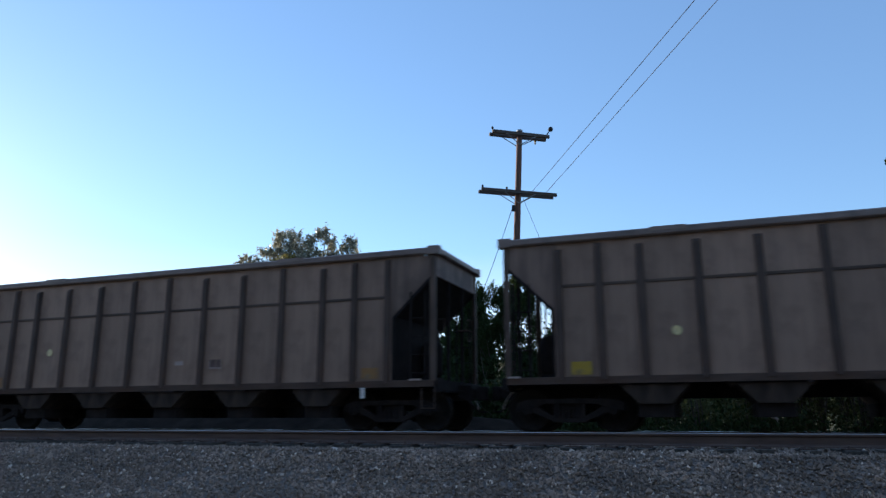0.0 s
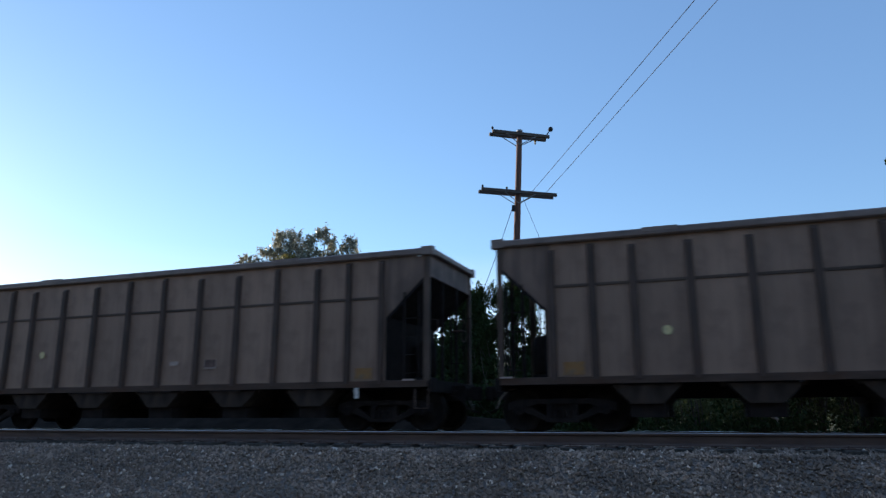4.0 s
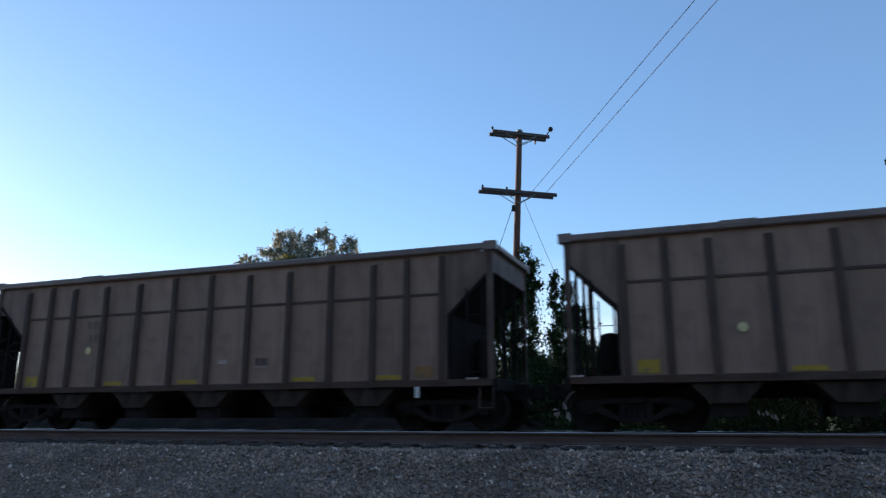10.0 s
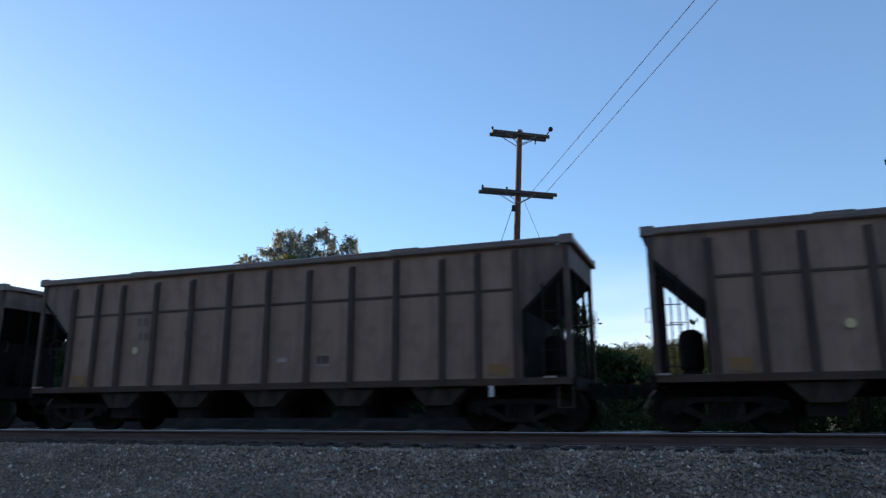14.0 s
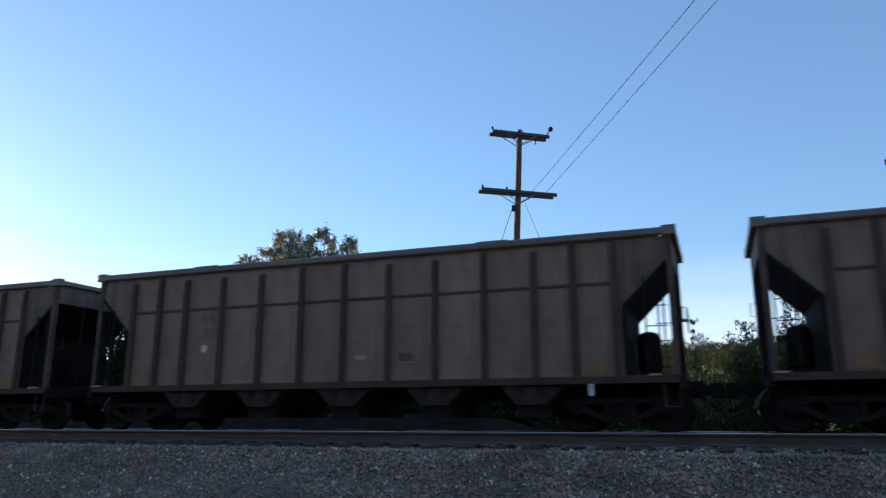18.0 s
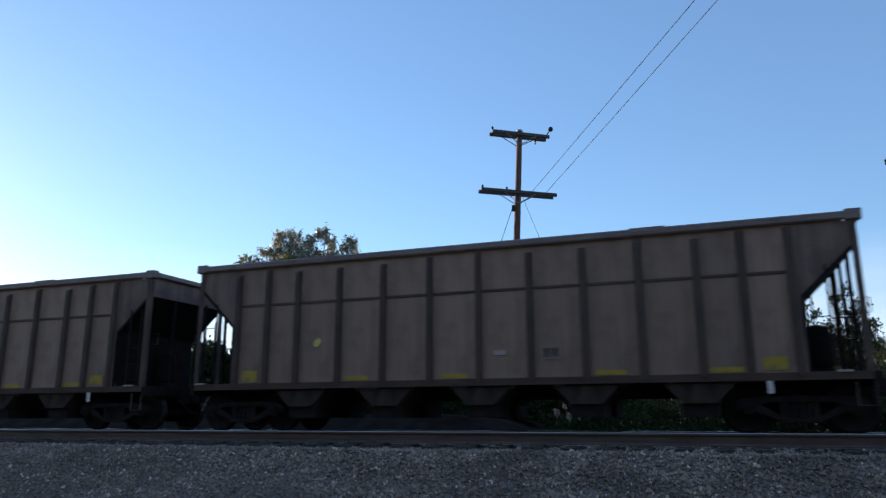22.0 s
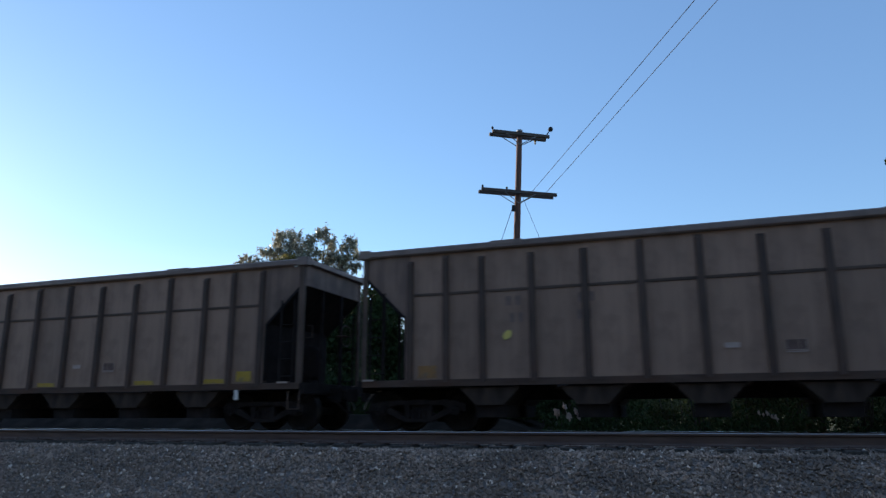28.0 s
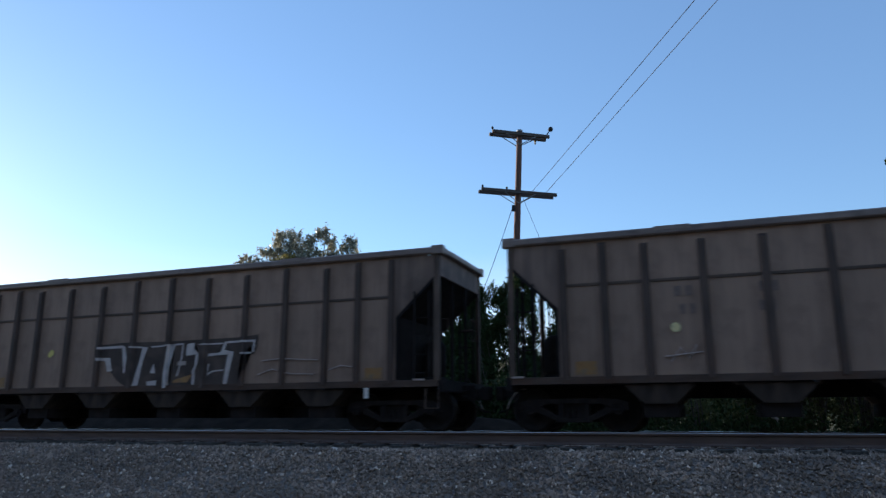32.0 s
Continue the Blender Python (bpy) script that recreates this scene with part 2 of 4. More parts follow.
def prism(poly, axis, a, b, bevel=0.0, bm=None):
    """A polygon, extruded from a to b along axis; poly's pairs are the other two axes in order."""
    bm = bm or bmesh.new()

    def put(p, s):
        return {"x": (s, p[0], p[1]), "y": (p[0], s, p[1]), "z": (p[0], p[1], s)}[axis]
    lo, hi = [bm.verts.new(put(p, a)) for p in poly], [bm.verts.new(put(p, b)) for p in poly]
    n = len(poly)
    fs = [bm.faces.new(lo), bm.faces.new(list(reversed(hi)))]
    fs += [bm.faces.new((lo[i], hi[i], hi[(i + 1) % n], lo[(i + 1) % n])) for i in range(n)]
    bmesh.ops.recalc_face_normals(bm, faces=fs)
    if bevel:
        bmesh.ops.bevel(bm, geom=list({e for f in fs for e in f.edges}), offset=bevel, segments=1, affect="EDGES")
    return bm


def tube(points, r, n=8, bm=None, r1=None):
    """A round bar along a polyline, tapering from r to r1."""
    bm = bm or bmesh.new()
    pts = [Vector(p) for p in points]
    r1 = r if r1 is None else r1
    rings = []
    for i, p in enumerate(pts):
        d = (pts[min(i + 1, len(pts) - 1)] - pts[max(i - 1, 0)]).normalized()
        a = d.orthogonal().normalized()
        b = d.cross(a)
        rr = r + (r1 - r) * i / max(1, len(pts) - 1)
        rings.append([bm.verts.new(p + (a * math.cos(2 * math.pi * k / n) + b * math.sin(2 * math.pi * k / n)) * rr) for k in range(n)])
        if i:
            q = rings[-2]
            # line the rings up
            s = min(range(n), key=lambda s: sum((rings[-1][(k + s) % n].co - q[k].co).length for k in range(0, n, 2)))
            rings[-1] = [rings[-1][(k + s) % n] for k in range(n)]
            for k in range(n):
                bm.faces.new((q[k], q[(k + 1) % n], rings[-1][(k + 1) % n], rings[-1][k]))
    bm.faces.new(list(reversed(rings[0])))
    bm.faces.new(rings[-1])
    return bm


def lathe(profile, axis_pose, n=24, bm=None):
    """Turn (radius, height) pairs about the z axis of axis_pose."""
    bm = bm or bmesh.new()
    rings = []
    for r, h in profile:
        rings.append([bm.verts.new(axis_pose @ Vector((r * math.cos(2 * math.pi * k / n), r * math.sin(2 * math.pi * k / n), h))) for k in range(n)])
    for a, b in zip(rings, rings[1:]):
        for k in range(n):
            bm.faces.new((a[k], a[(k + 1) % n], b[(k + 1) % n], b[k]))
    bm.faces.new(list(reversed(rings[0])))
    bm.faces.new(rings[-1])
    return bm


# ---- ground: one sheet with the embankment ----
def ground_z(x, y):
    pts = [(-3000, -0.85), (-7.5, -0.85), (-5.9, -0.19), (-2.4, -0.19), (-1.7, -0.29), (1.85, -0.30), (2.9, -0.60), (6.0, -0.55), (60, -0.6), (140, 1.0), (330, 27.5), (3000, 50.0)]
    z = 50.0
    for (ya, za), (yb, zb) in zip(pts, pts[1:]):
        if y <= yb:
            z = za + (zb - za) * (y - ya) / (yb - ya)
            break
    # low dirt bank beyond the track, dying out beside the open field
    bank = max(0.0, min(1.0, (y - 3.0) / 1.6)) * max(0.0, min(1.0, (40 - y) / 20)) * max(0.0, min(1.0, (-3.5 - x) / 3.0))
    return z + 0.95 * bank


_ys = [-2500, -900, -300, -100, -40, -20, -12, -9, -7.5, -7, -6.4, -5.9, -5, -4, -3, -2.4, -1.7, -1.0, 0, 1.2, 1.85, 2.9, 3.4, 4, 4.6, 6, 10, 18, 30, 60, 100, 140, 190, 240, 280, 330, 500, 900, 2500]
_xs = [-2500, -900, -400, -200, -120, -70, -40] + list(range(-30, 13, 2)) + [16, 30, 60, 120, 200, 400, 900, 2500]
_v = np.array([(x, y, ground_z(x, y) + (0.02 * noise.noise(Vector((x * 0.6, y * 0.9, 0))) if abs(x) < 40 else 0)) for y in _ys for x in _xs])
_nx = len(_xs)
_f = np.array([(j * _nx + i, j * _nx + i + 1, (j + 1) * _nx + i + 1, (j + 1) * _nx + i) for j in range(len(_ys) - 1) for i in range(_nx - 1)])
ground = tagged(mesh_from("ground", _v, _f, GRASS), "dry grass ground sloping up to the railway bank", "ground", kind="structure")
ground.data.materials.append(GRAVEL)
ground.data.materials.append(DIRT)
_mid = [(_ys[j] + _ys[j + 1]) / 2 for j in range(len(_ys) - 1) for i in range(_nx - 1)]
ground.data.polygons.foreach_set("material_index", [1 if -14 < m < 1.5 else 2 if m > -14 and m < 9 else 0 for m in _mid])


# loose ballast stones
def stones(name, n, x0, x1, y0, y1, size, seed):
    rg = np.random.default_rng(seed)
    px, py = rg.uniform(x0, x1, n), rg.uniform(y0, y1, n)
    pz = np.interp(py, [-7.5, -5.9, -2.4, -1.7, 1.85, 2.9], [-0.85, -0.19, -0.19, -0.29, -0.30, -0.60])
    base = np.array([(1, 0, 0), (-1, 0, 0), (0, 1, 0), (0, -1, 0), (0, 0, 1), (0, 0, -1)], float)
    tri = np.array([(0, 2, 4), (2, 1, 4), (1, 3, 4), (3, 0, 4), (2, 0, 5), (1, 2, 5), (3, 1, 5), (0, 3, 5)])
    s = size * rg.lognormal(0, 0.28, (n, 1, 1)) * rg.uniform(0.6, 1.2, (n, 1, 3))
    v = base[None] * s * rg.uniform(0.7, 1.15, (n, 6, 1)) + rg.normal(0, 0.18, (n, 6, 3)) * s
    a, b, c = rg.uniform(0, 6.28, (3, n))
    ca, sa, cb, sb = np.cos(a), np.sin(a), np.cos(b), np.sin(b)
    rz = np.zeros((n, 3, 3))
    rz[:, 0, 0], rz[:, 0, 1], rz[:, 1, 0], rz[:, 1, 1], rz[:, 2, 2] = ca, -sa, sa, ca, 1
    rx = np.zeros((n, 3, 3))
    rx[:, 1, 1], rx[:, 1, 2], rx[:, 2, 1], rx[:, 2, 2], rx[:, 0, 0] = cb, -sb, sb, cb, 1
    v = np.einsum("nij,nkj->nki", rz @ rx, v)
    v += np.stack([px, py, pz + rg.uniform(-0.2, 0.9, n) * size], 1)[:, None]
    f = tri[None] + 6 * np.arange(n)[:, None, None]
    return tagged(mesh_from(name, v.reshape(-1, 3), f.reshape(-1, 3), STONE), "grey crushed stone ballast heaped along the track", "ballast", kind="stuff")


stones("ballast_stones", 62000, -21, 5, -7.8, -4.9, 0.026, 3)
stones("ballast_stones", 12000, -24, 6, -4.9, -1.5, 0.034, 4)
stones("ballast_stones", 5000, -24, 6, -1.5, 3.0, 0.034, 5)

# ---- track ----
def rail_profile(y, head):
    half = [(0.076, -0.186), (0.076, -0.176), (0.03, -0.160), (0.010, -0.145), (0.009, -0.055), (0.030, -0.042), (0.036, -0.034)]
    if head:
        p = [(0.0358, -0.0068), (0.0345, -0.0036), (0.0325, -0.0019), (0.0275, -0.0004), (0.020, 0.0008), (0.010, 0.0013)]
        return [(y + a, b) for a, b in p] + [(y - a, b) for a, b in reversed(p)]
    p = half + [(0.0365, -0.0095), (0.0358, -0.0070)]
    return [(y + a, b) for a, b in p] + [(y - a, b) for a, b in reversed(p)]


def build_track(y0, z0, cant, label):
    track = tagged(new("railway_track"), label, "railway track", "two parallel tracks", "structure")
    track.matrix_basis = pose(0, y0, z0, cant, 0, 0)
    for y in (-0.754, 0.754):
        rail = part("rail", prism(rail_profile(y, False), "x", -600, 600), RAIL, track, "rusty steel rail")
        part("rail_head", prism(rail_profile(y, True), "x", -600, 600), SHINE, rail, "polished running surface of the rail")
    tie = plate = spike = None
    far = bmesh.new()
    for i in range(-560, 561):
        x = i * 0.535 - 8.0
        if abs(x + 8) > 32:
            box(x - 0.115, x + 0.115, -1.30, 1.30, -0.38, -0.206, 0, far)
            continue
        m = pose(x + random.uniform(-0.03, 0.03), random.uniform(-0.05, 0.05), random.uniform(-0.012, 0.0), 0, 0, random.uniform(-1.2, 1.2))
        if tie is None:
            tie = part("tie", box(-0.115, 0.115, -1.30, 1.30, -0.38, -0.206, 0.012), TIE, track)
            tie.matrix_basis = m
            plate = part("tie_plate", box(-0.1, 0.1, -0.93, -0.58, -0.205, -0.188, 0.004), RAIL, tie)
            spike = part("rail_spike", box(-0.05, -0.03, -0.865, -0.83, -0.19, -0.15, 0.004), RAIL, tie)
        else:
            t = share("tie", tie, track, m)
            share("tie_plate", plate, t, Matrix())
            share("rail_spike", spike, t, Matrix())
    tagged(part("distant_ties", far, TIE, track), kind="stuff")
    return track


build_track(0.0, 0.0, 0.0, "railway track with rusty rails on wooden ties under the train")
build_track(-4.1, 0.072, -1.2, "empty near railway track with shining rail heads on wooden ties")

# ---- hopper car, built once ----
PITCH = 16.2            # coupler to coupler
POSTS = [-6.15, -5.31, -4.48, -3.38, -2.26, -1.13, 0.0, 1.13, 2.26, 3.38, 4.48, 5.31, 6.15]
Z_SILL = 0.955
TURN = Matrix.Rotation(math.pi, 4, "Z")


def side_panel(w):
    """One side sheet between two posts: the upper sheet laps over the lower; slightly dished."""
    bm = bmesh.new()
    zs = [1.06, 1.5, 2.0, 2.5, 2.98, 2.99, 3.4, 3.90]
    ys = [-1.440, -1.434, -1.430, -1.433, -1.438, -1.446, -1.440, -1.440]
    cols = []
    for i in range(5):
        x = -w / 2 + w * i / 4
        dish = 0.012 * math.cos(math.pi * (i / 4 - 0.5))
        cols.append([bm.verts.new((x, y + dish, z)) for y, z in zip(ys, zs)])
    back = [[bm.verts.new((x, -1.40, z)) for z in (1.06, 3.90)] for x in (-w / 2, w / 2)]
    for a, b in zip(cols, cols[1:]):
        for k in range(len(zs) - 1):
            bm.faces.new((a[k], b[k], b[k + 1], a[k + 1]))
    bm.faces.new((back[1][0], back[0][0], back[0][1], back[1][1]))
    return bm


def hat_post(top):
    """A pressed side post: broad foot, raised face, tapering top."""
    bm = prism([(-0.078, -1.42), (-0.078, -1.452), (-0.064, -1.460), (-0.050, -1.535), (0.050, -1.535), (0.064, -1.460), (0.078, -1.452), (0.078, -1.42)], "z", 1.04, top)
    for v in bm.verts:
        if v.co.z > top - 0.01 and v.co.y < -1.5:
            v.co.z -= 0.07
    return bm


def side_frame():
    """Cast truck side frame seen from outside, centred on its truck."""
    bm = bmesh.new()
    prism([(-1.12, 0.42), (-1.12, 0.60), (-0.86, 0.68), (0.86, 0.68), (1.12, 0.60), (1.12, 0.42), (0.72, 0.50), (0.55, 0.57), (-0.55, 0.57), (-0.72, 0.50)], "y", -1.13, -0.99, 0.012, bm)
    for s in (-1, 1):
        prism([(s * 0.98, 0.48), (s * 0.72, 0.55), (s * 0.28, 0.30), (s * 0.28, 0.20)], "y", -1.12, -1.0, 0.01, bm)
        box(s * 0.26 - 0.06, s * 0.26 + 0.06, -1.12, -1.0, 0.2, 0.6, 0.01, bm)
        lathe([(0.03, 0), (0.10, 0), (0.115, -0.02), (0.115, -0.16)], Matrix.Translation((s * 0.89, -1.19, 0.457)) @ pose(0, 0, 0, 90), 14, bm)
    prism([(-0.36, 0.20), (0.36, 0.20), (0.30, 0.28), (-0.30, 0.28)], "y", -1.14, -0.98, 0.01, bm)
    return bm


def wheel_set():
    bm = bmesh.new()
    ax = pose(0, 0, 0, 90)
    lathe([(0.07, -1.12), (0.085, -1.0), (0.09, 0), (0.085, 1.0), (0.07, 1.12)], ax, 12, bm)
    for s in (-1, 1):
        prof = [(0.10, 0.85), (0.16, 0.83), (0.18, 0.78), (0.36, 0.765), (0.40, 0.81), (0.452, 0.815), (0.46, 0.745), (0.463, 0.715), (0.487, 0.70), (0.487, 0.685), (0.40, 0.68), (0.36, 0.725), (0.18, 0.70), (0.16, 0.66), (0.10, 0.66)]
        lathe([(r, s * h) for r, h in (prof if s > 0 else reversed(prof))], ax, 28, bm)
        for k in range(3):
            a = k * 2.094
            box(-0.02 + 0.045 * math.cos(a), 0.02 + 0.045 * math.cos(a), min(s * 1.19, s * 1.215), max(s * 1.19, s * 1.215), -0.02 + 0.045 * math.sin(a), 0.02 + 0.045 * math.sin(a), 0, bm)
    bmesh.ops.recalc_face_normals(bm, faces=bm.faces)
    return bm


def build_car():
    car = new("hopper_car")
    both = (Matrix(), TURN)
    # side sheets and posts
    for a, b in zip(POSTS, POSTS[1:]):
        p = part("side_panel", side_panel(b - a), PAINT, car)
        p.matrix_basis = pose((a + b) / 2, 0, 0)
        share("side_panel", p, car, TURN @ pose((a + b) / 2, 0, 0))
    tall, short = part("side_post", hat_post(3.82), POST, car), part("side_post", hat_post(3.74), POST, car)
    tall.matrix_basis, short.matrix_basis = pose(POSTS[1], 0, 0), pose(POSTS[0], 0, 0)
    for i, x in enumerate(POSTS):
        src = tall if i in (1, 5, 6, 9, 11, 12) else short
        if i > 1:
            share("side_post", src, car, pose(x, 0, 0))
        share("side_post", src, car, TURN @ pose(x, 0, 0))
    ls = part("lap_strip", prism([(-1.43, 2.93), (-1.450, 2.935), (-1.4515, 2.985), (-1.43, 3.0)], "x", -6.15, 6.15), LAP, car, "dark grimy lap strip across the side")
    share("lap_strip", ls, car, TURN)
    # end gussets of the side sheets, cut along the slope
    g = part("end_gusset_sheet", prism([(6.15, 3.90), (7.22, 3.90), (7.22, 3.42), (6.27, 2.50), (6.27, 1.06), (6.15, 1.06)], "y", -1.452, -1.436), END_PAINT, car, "darker mottled triangular end sheet cut along the slope")
    h = part("end_gusset_sheet", prism([(-6.15, 3.90), (-7.22, 3.90), (-7.22, 3.42), (-6.27, 2.50), (-6.27, 1.06), (-6.15, 1.06)], "y", -1.452, -1.436), END_PAINT, car, "darker mottled triangular end sheet cut along the slope")
    share("end_gusset_sheet", g, car, TURN)
    share("end_gusset_sheet", h, car, TURN)
    # added dark strips cover each light cut edge and the vertical edge below it
    for s_ in (-1, 1):
        fg = part("gusset_flange", prism([(s_ * 7.235, 3.425), (s_ * 6.275, 2.495), (s_ * 6.305, 2.44), (s_ * 7.235, 3.34)], "y", -1.46, -1.386), GRIME_SHADE, car)
        fv = part("gusset_flange", prism([(s_ * 6.274, 2.49), (s_ * 6.274, 1.07), (s_ * 6.31, 1.07), (s_ * 6.31, 2.46)], "y", -1.456, -1.40), GRIME_SHADE, car)
        share("gusset_flange", fg, car, TURN)
        share("gusset_flange", fv, car, TURN)
    # sills and chords
    s = part("side_sill", prism([(-1.50, Z_SILL), (-1.50, 1.09), (-1.47, 1.10), (-1.40, 1.10), (-1.40, 1.07), (-1.47, 1.06), (-1.47, 0.98), (-1.40, 0.97), (-1.40, Z_SILL)], "x", -7.28, 7.28), SILL, car, "sooty channel along the bottom of the side")
    share("side_sill", s, car, TURN)
    c = part("top_chord", prism([(-1.54, 3.90), (-1.54, 4.00), (-1.50, 4.03), (-1.40, 4.03), (-1.37, 4.00), (-1.37, 3.90), (-1.40, 3.87), (-1.51, 3.87)], "x", -7.395, 7.395), CHORD, car, "dusty rounded tube along the top edge")
    share("top_chord", c, car, TURN)
    e = part("end_chord", prism([(7.275, 3.90), (7.275, 4.02), (7.415, 4.02), (7.415, 3.90)], "y", -1.52, 1.52, 0.012), CHORD, car)
    share("end_chord", e, car, TURN)
    k = part("corner_cap", box(7.14, 7.42, -1.545, -1.36, 3.86, 4.06, 0.012), CHORD, car, "raised plate over the corner")
    k2 = part("corner_cap", box(-7.42, -7.14, -1.545, -1.36, 3.86, 4.06, 0.012), CHORD, car, "raised plate over the corner")
    share("corner_cap", k, car, TURN)
    share("corner_cap", k2, car, TURN)
    j = part("chord_splice", box(-0.35, 0.35, -1.546, -1.38, 3.95, 4.042, 0.006), CHORD, car)
    j.matrix_basis = pose(3.6, 0, 0)
    for x, t in ((-3.9, 0), (3.6, 1), (-3.9, 1)):
        share("chord_splice", j, car, both[t] @ pose(x, 0, 0))
    # ends
    ep = part("end_panel", box(7.255, 7.295, -1.44, 1.44, 3.40, 3.92), END_PAINT, car, "darker mottled end sheet")
    # recess shade is put into the near-black slope and deck
    sl = part("slope_sheet", prism([(7.25, 3.46), (7.23, 3.44), (5.00, 1.28), (5.04, 1.26), (7.25, 3.39)], "y", -1.385, 1.385), GRIME_SHADE, car, "sloping floor sheet at the end")
    # black sheet added to keep the space under the slope dark
    bk = part("end_bulkhead", box(6.315, 6.335, -1.385, 1.385, 1.07, 2.50), GRIME_SHADE, car, "added black sheet darkening the space under the slope")
    dk = part("end_deck", box(6.16, 7.36, -1.46, 1.46, 0.96, 1.07, 0.008), GRIME_SHADE, car)
    es = part("end_sill", box(7.28, 7.40, -1.48, 1.48, 0.84, 1.10, 0.012), GRIME_SHADE, car)
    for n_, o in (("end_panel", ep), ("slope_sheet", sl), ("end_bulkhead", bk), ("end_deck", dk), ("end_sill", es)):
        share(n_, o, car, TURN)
    cp = part("corner_post", prism([(7.195, -1.50), (7.31, -1.50), (7.31, -1.38), (7.285, -1.38), (7.285, -1.475), (7.195, -1.475)], "z", 1.07, 3.90), LAP, car, "dusty grey corner angle")
    cq = part("corner_post", prism([(-7.195, -1.50), (-7.31, -1.50), (-7.31, -1.38), (-7.285, -1.38), (-7.285, -1.475), (-7.195, -1.475)], "z", 1.07, 3.90), LAP, car, "dusty grey corner angle")
    share("corner_post", cp, car, TURN)
    share("corner_post", cq, car, TURN)
    po = part("end_post", box(7.225, 7.29, -0.032, 0.032, 1.07, 3.40, 0.006), GRIME_SHADE, car)
    po.matrix_basis = pose(0, -0.48, 0)
    share("end_post", po, car, pose(0, 0.48, 0))
    for y in (-0.48, 0.48):
        share("end_post", po, car, TURN @ pose(0, y, 0))
    st = part("ladder_stile", box(6.705, 6.74, -1.475, -1.435, 1.07, 3.05), GRIME_SHADE, car)
    ru = part("ladder_rung", tube([(6.72, -1.46, 0), (6.73, -1.50, 0), (7.13, -1.50, 0), (7.14, -1.46, 0)], 0.011, 6), GRIME_SHADE, car)
    ru.matrix_basis = pose(0, 0, 1.25)
    share("ladder_stile", st, car, pose(0.35, 0, 0))
    for z in (1.65, 2.05, 2.45):
        share("ladder_rung", ru, car, pose(0, 0, z))
    for m in (TURN, pose(-13.85, 0, 0), TURN @ pose(-13.85, 0, 0)):
        share("ladder_stile", st, car, m)
        share("ladder_stile", st, car, m @ pose(0.35, 0, 0))
        for z in (1.25, 1.65, 2.05, 2.45):
            share("ladder_rung", ru, car, m @ pose(0, 0, z))
    gr = part("grab_iron", tube([(7.27, -1.2, 0.14), (7.42, -1.2, 0.14), (7.42, -1.2, -0.14), (7.27, -1.2, -0.14)], 0.012, 6), POST, car)
    gr.matrix_basis = pose(0, 2.4, 2.62)
    share("grab_iron", gr, car, pose(0, 0, 2.3))
    share("grab_iron", gr, car, TURN @ pose(0, 0, 2.62))
    share("grab_iron", gr, car, TURN @ pose(0, 2.4, 2.3))
    rs = part("brake_reservoir", lathe([(0.10, 1.22), (0.22, 1.24), (0.26, 1.30), (0.26, 1.90), (0.235, 2.00), (0.17, 2.07), (0.06, 2.10)], pose(6.64, 0.05, 0), 18), GRIME_SHADE, car, "dark round-topped air tank on the end deck", True)
    share("brake_reservoir", rs, car, TURN)
    rk = part("tank_bracket", prism([(6.38, 1.07), (6.90, 1.07), (6.82, 1.23), (6.46, 1.23)], "y", -0.24, 0.34), GRIME_SHADE, car)
    share("tank_bracket", rk, car, TURN)
    bw = bmesh.new()
    wh = pose(7.46, 0.42, 2.35, 0, 90)
    ring = [wh @ Vector((0.27 * math.cos(a * math.pi / 9), 0.27 * math.sin(a * math.pi / 9), 0)) for a in range(19)]
    tube(ring, 0.014, 6, bw)
    for a in range(4):
        tube([wh @ Vector((0, 0, -0.02)), wh @ Vector((0.27 * math.cos(a * 1.571), 0.27 * math.sin(a * 1.571), 0))], 0.010, 5, bw)
    tube([wh @ Vector((0, 0, 0.02)), wh @ Vector((0, 0, -0.26))], 0.025, 8, bw)
    part("brake_wheel", bw, POST, car)
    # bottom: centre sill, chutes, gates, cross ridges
    part("centre_sill", box(-7.7, 7.7, -0.17, 0.17, 0.68, 1.02, 0.01), GRIME_SHADE, car)
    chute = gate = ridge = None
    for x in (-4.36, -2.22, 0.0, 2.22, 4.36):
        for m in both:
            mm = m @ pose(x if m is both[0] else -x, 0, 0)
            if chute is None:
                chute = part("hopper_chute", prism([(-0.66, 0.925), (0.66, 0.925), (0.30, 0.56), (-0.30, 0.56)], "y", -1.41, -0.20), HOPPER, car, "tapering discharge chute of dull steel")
                gate = part("chute_gate", box(-0.34, 0.34, -1.28, -0.26, 0.30, 0.558, 0.012), GRIME_SHADE, car)
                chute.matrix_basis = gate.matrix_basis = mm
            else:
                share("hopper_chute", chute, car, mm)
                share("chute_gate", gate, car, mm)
    for x in (-3.375, -1.125, 1.125, 3.375):
        if ridge is None:
            ridge = part("floor_ridge", prism([(-0.48, 0.90), (0.0, 1.55), (0.48, 0.90), (0.42, 0.88), (0, 1.46), (-0.42, 0.88)], "y", -1.385, 1.385), HOPPER, car)
            ridge.matrix_basis = pose(x, 0, 0)
        else:
            share("floor_ridge", ridge, car, pose(x, 0, 0))
    fl = part("floor_sheet", box(4.85, 6.2, -1.42, 1.42, 0.93, 0.955), GRIME_SHADE, car)
    share("floor_sheet", fl, car, TURN)
    # couplers, hoses, levers, small fittings
    cb = box(7.40, 7.86, -0.09, 0.09, 0.74, 0.94, 0.02)
    prism([(7.82, -0.16), (8.02, -0.17), (8.09, -0.05), (8.00, 0.02), (7.98, 0.14), (7.84, 0.15)], "z", 0.68, 0.99, 0.02, cb)
